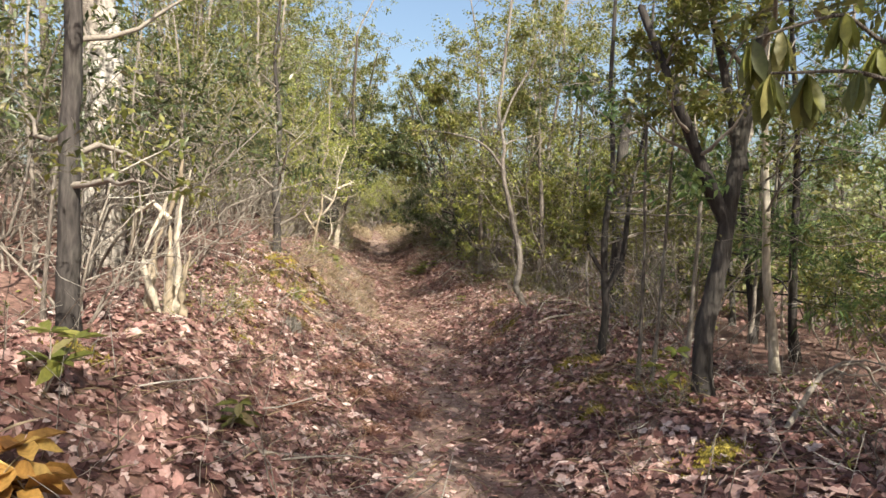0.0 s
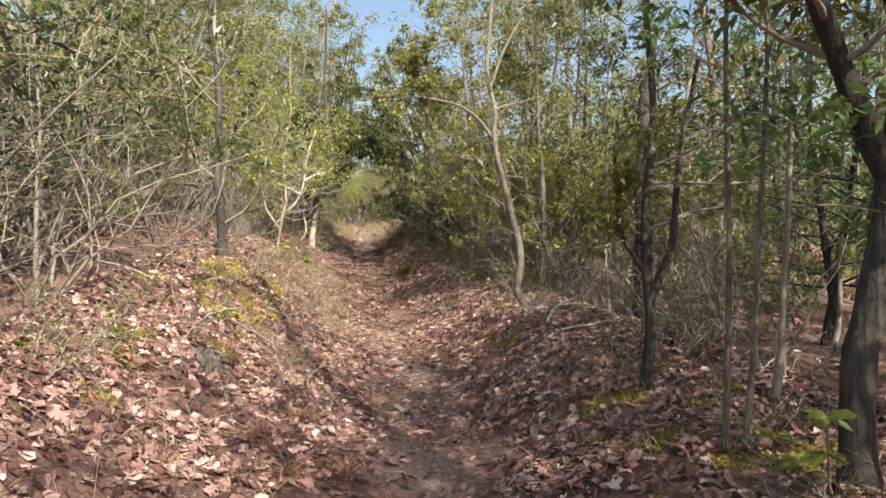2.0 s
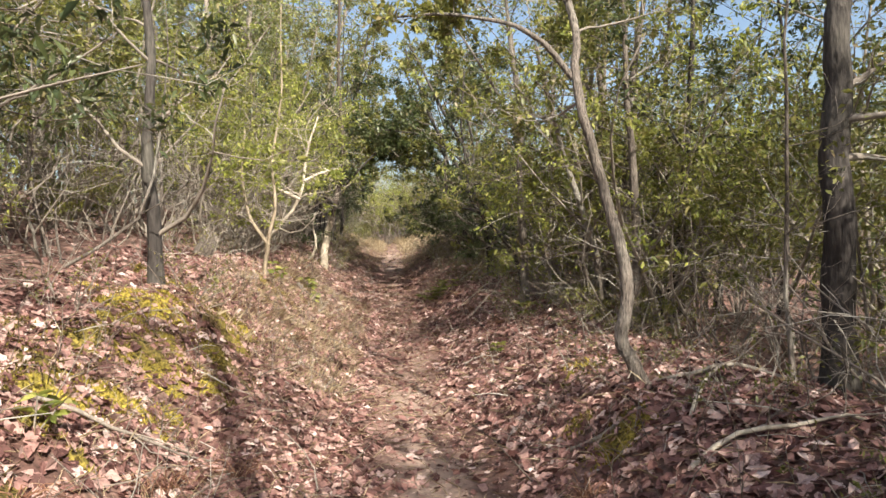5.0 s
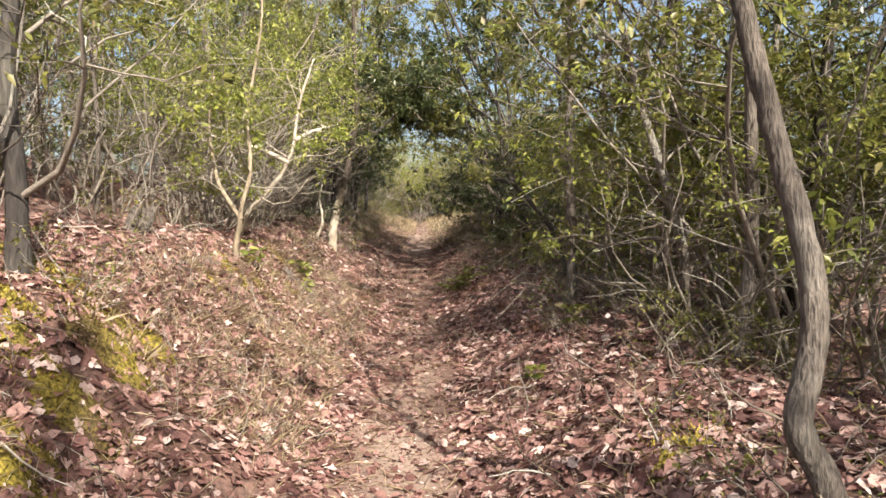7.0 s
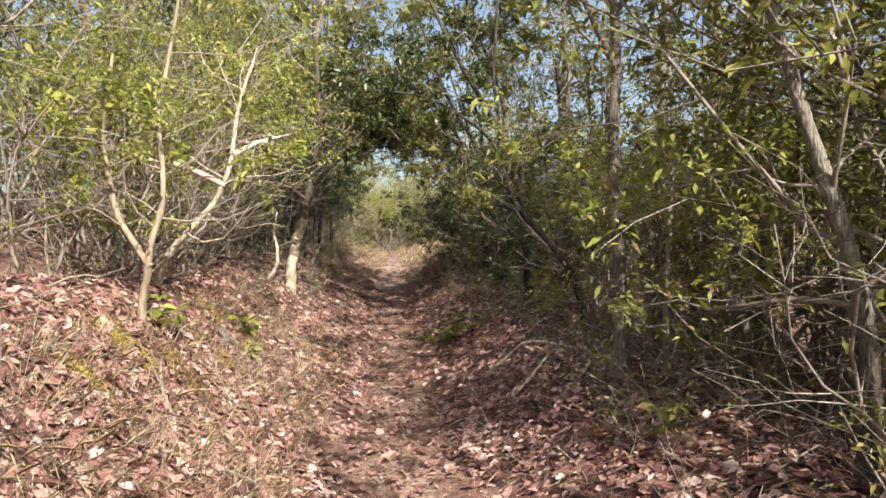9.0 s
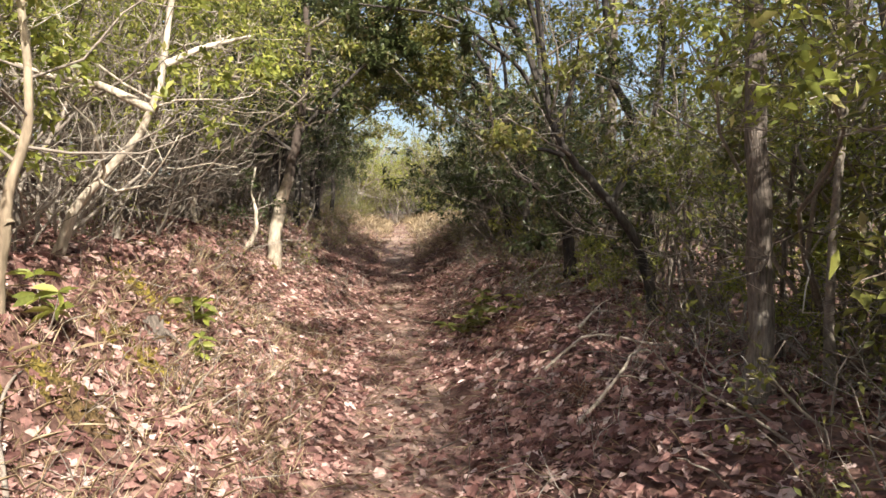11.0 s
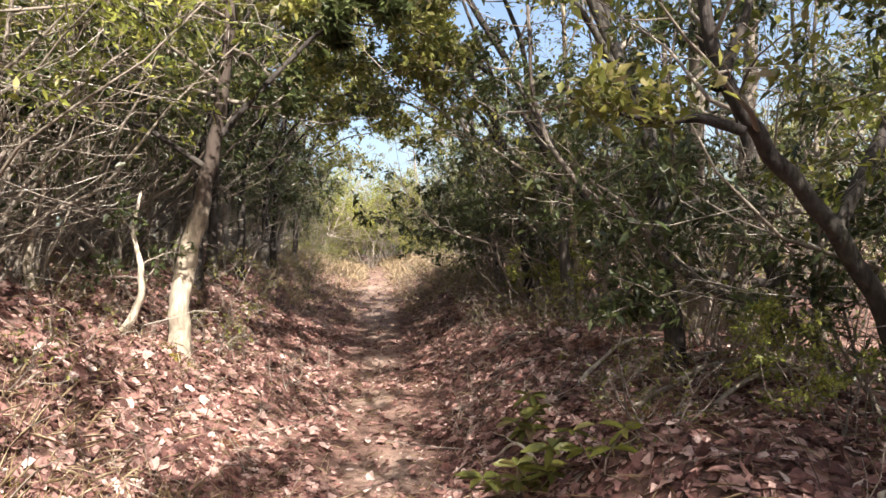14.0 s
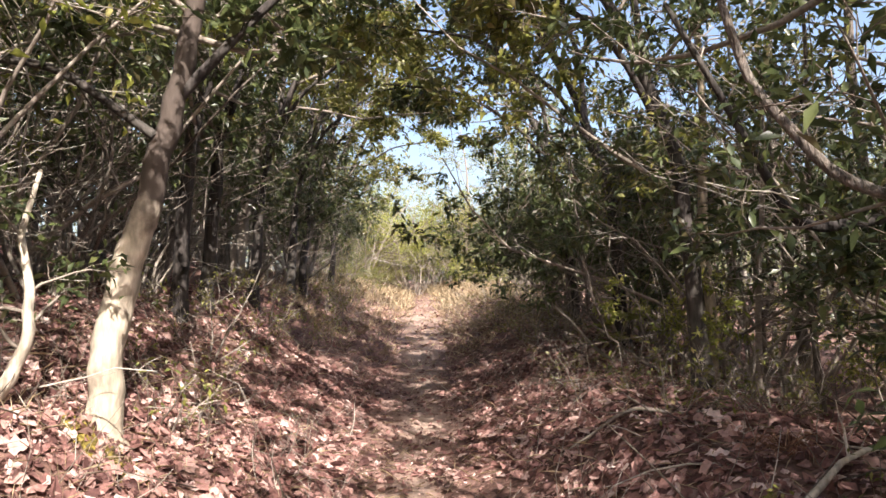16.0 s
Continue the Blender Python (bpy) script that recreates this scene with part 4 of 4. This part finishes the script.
straw = Buf()
P = np.concatenate([scatter(42000, -1, 24, -2.6, 2.4, 0.3), scatter(9000, 24, 46, -2.4, 2.2, 0.3)])
D = rng.normal(size=P.shape) * np.array([1, 1, 0.4]) + np.array([0, 0, 0.18])
L = rng.uniform(0.06, 0.22, len(P))
leaves(straw, P, D, L, rng.uniform(0.002, 0.0045, len(P)), rng, False, droop=0.1)
P = scatter(9000, 27.5, 36, -2.4, 2.2, 0.9)
D = rng.normal(size=P.shape) * 0.5 + np.array([0, 0, 0.6])
leaves(straw, P, D, rng.uniform(0.08, 0.25, len(P)), np.full(len(P), 0.007), rng, False, droop=0.2)
P = scatter(15000, 35, 52, -3.2, 3.2, 0.97)
D = rng.normal(size=P.shape) * 0.35 + np.array([0, 0, 1])
leaves(straw, P, D, rng.uniform(0.15, 0.5, len(P)), np.full(len(P), 0.012), rng, False, droop=0.3)
P = scatter(7000, 4, 22, -2.2, -0.6, 0.97)
D = rng.normal(size=P.shape) * 0.6 + np.array([0, 0, 0.8])
leaves(straw, P, D, rng.uniform(0.05, 0.16, len(P)), np.full(len(P), 0.0028), rng, False, droop=0.1)
P = scatter(7000, 12, 19.5, -2.0, -0.55, 0.97)
D = rng.normal(size=P.shape) * 0.55 + np.array([0, 0, 0.7])
leaves(straw, P, D, rng.uniform(0.08, 0.24, len(P)), np.full(len(P), 0.004), rng, False, droop=0.15)
tagged(part("dry_grass", straw, M_STRAW), "dry straw-coloured grass and needles on the banks", "dry grass", kind="stuff")

sticks = Buf()
for p in np.concatenate([scatter(1200, -1, 24, -2.8, 2.8, 0.97), scatter(400, 24, 38, -2.4, 2.4, 0.97)]):
    q = limb_path(rng, p + [0, 0, 0.015], (rng.normal(), rng.normal(), abs(rng.normal()) * 0.35), rng.uniform(0.2, 0.8), 5, 0.25, -0.03, -1)
    q[:, 2] = np.maximum(q[:, 2], ground_z(q[:, 0], q[:, 1]) + 0.008)
    tube(sticks, q, np.linspace(rng.uniform(0.003, 0.008), 0.002, 5), 3)
tagged(part("fallen_twigs", sticks, M_TWIG), "thin grey fallen twigs lying on the leaves", "twigs", kind="stuff")

# ---- moss, seedlings and tufts ----


def moss(x, y, w, h, seed, label="yellow-green moss cushion on the bank"):
    """A lumpy cushion lying on the ground."""
    r = np.random.default_rng(seed)
    rings, seg = 9, 26
    a = np.linspace(0, 2 * np.pi, seg, endpoint=False)
    rim = w * (0.8 + 0.35 * vnoise(np.cos(a) * 1.7 + seed, np.sin(a) * 1.7, seed))
    f = np.linspace(0, 1, rings)[:, None]
    X, Y = x + f * rim * np.cos(a), y + f * rim * 0.8 * np.sin(a)
    Z = ground_z(X, Y) - 0.02 + (h + 0.02) * (1 - f ** 2.2) + 0.35 * h * vnoise(X * 14, Y * 14, seed) * (1 - f) + 0.008 * r.normal(size=X.shape) * (1 - f)
    i, j = np.meshgrid(np.arange(rings - 1), np.arange(seg), indexing="ij")
    k = (j + 1) % seg
    root = thing("moss", label, "moss", group="moss cushions")
    root.location = (x, y, 0)
    m, tips = Buf(), Buf()
    m.add(np.stack([X - x, Y - y, Z], -1), np.stack([i * seg + j, (i + 1) * seg + j, (i + 1) * seg + k, i * seg + k], -1).reshape(-1, 4))
    n = int(700 * w)
    t, q = r.uniform(0, 6.28, n), np.sqrt(r.uniform(0, 0.95, n))
    px, py = x + q * w * np.cos(t) * 0.9, y + q * w * 0.75 * np.sin(t)
    P = np.stack([px - x, py - y, ground_z(px, py) + h * (1 - q ** 2.2) * 0.9], 1)
    D = r.normal(size=P.shape) * 0.5 + np.array([0, 0, 1])
    leaves(tips, P, D, r.uniform(0.02, 0.05, n), np.full(n, 0.012), r)
    part("cushion", m, M_MOSS, root)
    tagged(part("moss_fuzz", tips, M_MOSS, root), kind="stuff")


r_moss = np.random.default_rng(3)
for k, (x, y) in enumerate([(-1.45, 10.8), (-1.75, 10.2), (-1.2, 9.7), (-1.9, 11.4), (-1.05, 10.6), (-1.5, 9.2), (-2.1, 9.6), (-1.7, 12.3), (-1.35, 11.9), (-1.15, 8.2), (-1.6, 7.5),
                            (-1.9, 6.6), (-1.3, 6.2), (1.95, 6.75), (2.2, 6.35), (2.55, 6.6), (1.7, 5.8), (1.45, 10.1), (1.6, 9.6), (-1.6, 14.3), (-1.45, 15.6), (-1.8, 17.3), (-1.5, 18.4), (-1.72, 21.2), (-1.7, 3.9), (1.75, 3.6), (2.0, 4.6)]
                           + [(float(r_moss.uniform(-2.3, -0.9)), float(r_moss.uniform(8.3, 12.6))) for _ in range(26)]):
    moss(x, y, r_moss.uniform(0.16, 0.36) if k < 27 else r_moss.uniform(0.08, 0.17), r_moss.uniform(0.025, 0.055), 200 + k)

for k, (x, y, w) in enumerate([(-1.35, 10.4, 0.42), (-1.7, 11.3, 0.5), (-1.15, 11.2, 0.36), (-1.95, 12.4, 0.46), (-1.45, 12.2, 0.4), (-1.6, 9.5, 0.36), (-1.5, 16.5, 0.34), (-1.75, 15.1, 0.32), (1.65, 11.0, 0.3), (-1.55, 7.0, 0.34), (1.95, 5.3, 0.3), (2.28, 5.3, 0.28), (1.5, 5.0, 0.22), (1.5, 6.3, 0.2), (1.73, 6.8, 0.2)]):
    moss(x, y, w, 0.03, 260 + k, "wide olive-yellow moss sheet on the bank")


def seedling(x, y, size, seed, leaf, label, count=9, leaf_len=0.13, stems=3, width=0.32):
    """A small evergreen plant with whorls of long leaves on short stems."""
    r = np.random.default_rng(seed)
    root = thing("seedling", label, "plant", group="small plants beside the path")
    root.matrix_basis = place_at(x, y, 0, 1, sink=0.02)
    fol = Buf()
    for k in range(stems):
        st = Buf()
        q = limb_path(r, (0, 0, 0), (r.normal() * 0.45, r.normal() * 0.45, 1), size * r.uniform(0.7, 1.1), 6, 0.2, 0.1)
        tube(st, q, np.linspace(0.006, 0.003, 6), 5)
        part("stem", st, M_TWIG, root)
        for top in (q[-1], q[3]):
            az = np.linspace(0, 6.28, count, endpoint=False) + r.uniform(0, 1, count)
            D = np.stack([np.cos(az), np.sin(az), r.uniform(-0.25, 0.6, count)], 1)
            L = r.uniform(0.7, 1.2, count) * leaf_len
            leaves(fol, np.repeat(top[None], count, 0), D, L, L * width, r, True, 0.25, 0.25)
    part("foliage", fol, leaf, root)


seedling(0.62, 19.4, 0.35, 300, M_GREEN, "rhododendron seedling with long green leaves", 8, 0.15, 4)
seedling(0.75, 20.2, 0.30, 301, M_GREEN, "rhododendron seedling with long green leaves", 8, 0.14, 3)
seedling(0.95, 19.0, 0.25, 302, M_BRIGHT, "small plant with yellowing leaves", 6, 0.12, 2)
seedling(-1.5, 17.7, 0.35, 303, M_BRIGHT, "bright yellow-green seedling on the bank", 7, 0.14, 3)
seedling(-1.35, 17.2, 0.2, 304, M_BRIGHT, "bright yellow-green seedling on the bank", 6, 0.11, 2)
seedling(-1.72, 15.9, 0.3, 305, M_BRIGHT, "bright yellow-green seedling on the bank", 7, 0.13, 2)
seedling(2.05, 4.75, 0.45, 306, M_BRIGHT, "fresh lime-green seedling lit by the sun", 8, 0.11, 2)
seedling(-0.95, 4.2, 0.22, 307, M_GREEN, "small evergreen seedling among fallen leaves", 6, 0.13, 2)
seedling(-1.6, 3.3, 0.3, 308, M_GREEN, "small evergreen seedling among fallen leaves", 7, 0.15, 2)
seedling(-1.32, 2.7, 0.3, 309, M_AMBER, "withered amber broad-leaved plant on the bank", 7, 0.17, 3, 0.45)
seedling(-1.25, 8.7, 0.2, 310, M_BRIGHT, "small yellow-green seedling on the bank", 6, 0.1, 2)
seedling(1.2, 13.2, 0.2, 311, M_BRIGHT, "small yellow-green seedling by the path", 6, 0.1, 2)
seedling(1.7, 14.0, 0.3, 312, M_GREEN, "small evergreen seedling by the path", 7, 0.12, 2)
seedling(1.3, 24.0, 0.5, 313, M_GREEN, "evergreen seedling at the foot of the thicket", 8, 0.13, 4)

named_tree("small tree with lime-green leaves hung over the bank", -2.45, 18.3,
           [(0, 0, 0), (0.1, 0, 0.5), (0.2, -0.05, 1.0), (0.5, -0.1, 1.5), (0.6, -0.1, 2.3)], 0.028, 0.01, M_TWIG, 330,
           limbs=[([(0.25, -0.05, 1.1), (0.75, -0.2, 1.35), (1.15, -0.3, 1.4), (1.45, -0.4, 1.3)], 0.014, 0.005)], crown=(5, 0.35, 1.0, 0.25), per=6, leaf=M_BRIGHT, leaf_len=0.085, sides=7)

# the rhododendron bough that hangs over the start
named_tree("rhododendron with large hanging leaves over the path", 2.75, 2.9,
           [(0, 0, 0), (0.05, 0, 0.7), (-0.1, 0, 1.4), (-0.25, -0.05, 2.0), (-0.3, -0.1, 2.7)], 0.04, 0.018, M_BARK, 320,
           limbs=[([(-0.1, 0, 1.4), (-0.6, -0.2, 1.78), (-1.0, -0.3, 1.85), (-1.4, -0.4, 1.8)], 0.014, 0.005),
                  ([(-0.25, -0.05, 1.95), (-0.8, -0.15, 2.0), (-1.0, -0.2, 2.1), (-1.25, -0.2, 2.02), (-1.42, -0.3, 1.95)], 0.011, 0.004)], sides=7)
hang = np.random.default_rng(321)
foot = bpy.data.objects[[o.name for o in bpy.data.objects if o.name.startswith("tree")][-1]]
bough = Buf()
tips = np.array([(-0.6, -0.2, 1.78), (-0.8, -0.25, 1.82), (-1.0, -0.3, 1.85), (-1.4, -0.4, 1.8), (-1.2, -0.3, 1.83), (-0.45, -0.1, 1.66), (-0.3, -0.1, 2.6), (-1.25, -0.2, 2.02), (-1.0, -0.2, 2.1), (-0.8, -0.15, 2.0), (-1.42, -0.3, 1.95)])
for tip in tips:
    az = np.linspace(0, 6.28, 8, endpoint=False) + hang.uniform(0, 0.8, 8)
    D = np.stack([np.cos(az) * 0.5, np.sin(az) * 0.5, hang.uniform(-2.4, -0.8, 8)], 1)
    L = hang.uniform(0.14, 0.21, 8)
    leaves(bough, np.repeat(tip[None], 8, 0), D, L, L * 0.3, hang, True, 0.2, 0.1)
part("hanging_leaves", bough, M_GREEN, foot)


def tuft(x, y, size, seed, count=46):
    """A collapsed tuft of dry red-brown fern and grass, blades arching outward."""
    r = np.random.default_rng(seed)
    root = thing("dry_tuft", "collapsed tuft of dry red-brown grass and fern", "dry grass", group="dry tufts on the banks")
    root.matrix_basis = place_at(x, y, 0, 1, sink=0.01)
    blades = Buf()
    for _ in range(count):
        az, L = r.uniform(0, 6.28), size * r.uniform(0.6, 1.25)
        f = np.linspace(0, 1, 6)
        reach, rise = L * r.uniform(0.45, 0.9), L * r.uniform(0.3, 0.75)
        q = np.stack([np.cos(az) * reach * f, np.sin(az) * reach * f, rise * (1.9 * f - 1.75 * f ** 2.2)], 1) + r.normal(size=(6, 3)) * 0.012
        q[:, 2] = np.maximum(q[:, 2], ground_z(x + q[:, 0], y + q[:, 1]) - float(ground_z(x, y)) + 0.012)
        tube(blades, q, np.linspace(0.0032, 0.0012, 6), 3)
    part("tuft_mass", blades, M_FERN, root)


for k, (x, y, size) in enumerate([(0.0, 6.45, 0.30), (0.25, 6.1, 0.24), (-0.3, 6.2, 0.28), (-0.55, 6.65, 0.32), (-0.15, 5.4, 0.26), (-0.75, 5.2, 0.3), (-0.35, 7.3, 0.22), (-0.8, 9.0, 0.3), (-0.6, 9.6, 0.28), (-1.1, 8.3, 0.26),
                                  (1.3, 9.2, 0.26), (1.15, 13.2, 0.24), (1.45, 14.6, 0.28), (-1.0, 13.6, 0.22), (1.2, 16.6, 0.28), (1.05, 18.3, 0.24), (1.35, 19.6, 0.32), (1.75, 20.3, 0.34), (2.2, 20.0, 0.36), (-0.85, 18.6, 0.22), (-1.2, 20.4, 0.22), (1.5, 21.2, 0.26)]):
    tuft(x, y, size, 700 + k)


def fallen_branch(x, y, turn, length, r0, seed, bark, label, arch=0.0, forks=3):
    """A dead branch lying on the leaves, bent, with broken side twigs."""
    r = np.random.default_rng(seed)
    root = thing("fallen_branch", label, "fallen branch", group="fallen branches")
    root.location = (x, y, float(ground_z(x, y)))
    q = limb_path(r, (0, 0, 0), (math.cos(turn), math.sin(turn), 0), length, 9, 0.16, 0.0, -0.1)
    q[:, 2] = ground_z(x + q[:, 0], y + q[:, 1]) - float(ground_z(x, y)) + r0 * 0.8 + arch * np.sin(np.linspace(0, np.pi, 9))
    rad = np.linspace(r0, r0 * 0.35, 9)
    m = Buf()
    tube(m, q, rad, 7, 0.08, r)
    holder = part("limb", m, bark, root)
    for qq, rr in branch_out(r, q, rad, forks, 0.25, 0.95, 0.35, 0.6, 0.22, 0.06, 5, 0.6):
        tw = Buf()
        tube(tw, qq, rr, 5)
        part("twig", tw, bark, holder)


for k, (x, y, turn, length, r0, arch, pale) in enumerate([(-0.95, 4.0, 0.5, 1.3, 0.018, 0.0, 0), (2.15, 3.7, 0.35, 1.5, 0.018, 0.35, 0), (1.75, 8.9, 0.2, 1.0, 0.016, 0.05, 1), (1.9, 9.3, 1.1, 0.8, 0.014, 0.1, 1), (1.3, 9.9, -0.4, 1.1, 0.015, 0.0, 0),
                                                          (0.95, 17.2, 0.3, 1.0, 0.014, 0.06, 1), (1.35, 17.6, 0.9, 0.9, 0.015, 0.12, 1), (1.2, 20.6, 0.5, 1.2, 0.018, 0.1, 1), (-1.5, 9.0, 0.7, 1.1, 0.014, 0.05, 0), (-1.2, 14.7, 2.2, 0.9, 0.014, 0.04, 0), (1.5, 22.0, 2.6, 1.0, 0.016, 0.05, 0),
                                                          (1.3, 19.9, 0.15, 1.3, 0.02, 0.14, 0), (1.7, 19.5, 0.7, 1.1, 0.016, 0.1, 1), (1.55, 20.5, -0.3, 1.2, 0.018, 0.08, 0), (0.75, 19.7, 1.8, 0.5, 0.016, 0.12, 1), (1.1, 16.3, 0.25, 0.9, 0.012, 0.14, 1), (-0.5, 3.6, 0.45, 1.4, 0.016, 0.03, 0), (1.9, 10.0, 0.1, 1.2, 0.02, 0.04, 0)]):
    fallen_branch(x, y, turn, length, r0, 500 + k, (M_TWIG, M_PALE)[pale], ("grey fallen branch lying on dead leaves", "bleached fallen branch lying on dead leaves")[pale], arch)


def stump(x, y, r0, h, lean, seed, label):
    """A rotten stump: a ragged hollow shell."""
    r = np.random.default_rng(seed)
    root = thing("stump", label, "stump")
    root.matrix_basis = place_at(x, y, r.uniform(0, 6), 1, lean, sink=0.05)
    seg, m = 18, Buf()
    a = np.linspace(0, 2 * np.pi, seg, endpoint=False)
    top = h * (0.6 + 0.55 * r.uniform(size=seg))
    wob = 1 + 0.12 * r.normal(size=seg)
    rows = [(1.35, 0.0), (1.05, 0.35), (1.0, 1.0), (0.72, 0.96), (0.6, 0.3), (0.02, 0.25)]
    v = np.stack([np.stack([r0 * f * wob * np.cos(a), r0 * f * wob * np.sin(a), top * g], 1) for f, g in rows])
    i, j = np.meshgrid(np.arange(len(rows) - 1), np.arange(seg), indexing="ij")
    k = (j + 1) % seg
    m.add(v.reshape(-1, 3), np.stack([i * seg + j, i * seg + k, (i + 1) * seg + k, (i + 1) * seg + j], -1).reshape(-1, 4))
    holder = part("shell", m, M_BARK, root)
    for _ in range(3):
        az = r.uniform(0, 6.28)
        rt = Buf()
        tube(rt, [(math.cos(az) * r0, math.sin(az) * r0, 0.06), (math.cos(az) * r0 * 1.8, math.sin(az) * r0 * 1.8, 0.03), (math.cos(az) * r0 * 2.8, math.sin(az) * r0 * 2.8, -0.02)], [r0 * 0.3, r0 * 0.22, r0 * 0.08], 6, 0.05, r)
        part("root", rt, M_BARK, holder)


stump(-1.58, 16.9, 0.07, 0.12, (0.2, 0.3), 600, "small hollow rotten stump on the bank")
stump(-2.25, 14.2, 0.10, 0.32, (0.3, 0.5), 601, "leaning broken stump among dead leaves")
stump(-1.12, 7.6, 0.08, 0.16, (0.1, 0.4), 602, "low mossy stump on the bank")
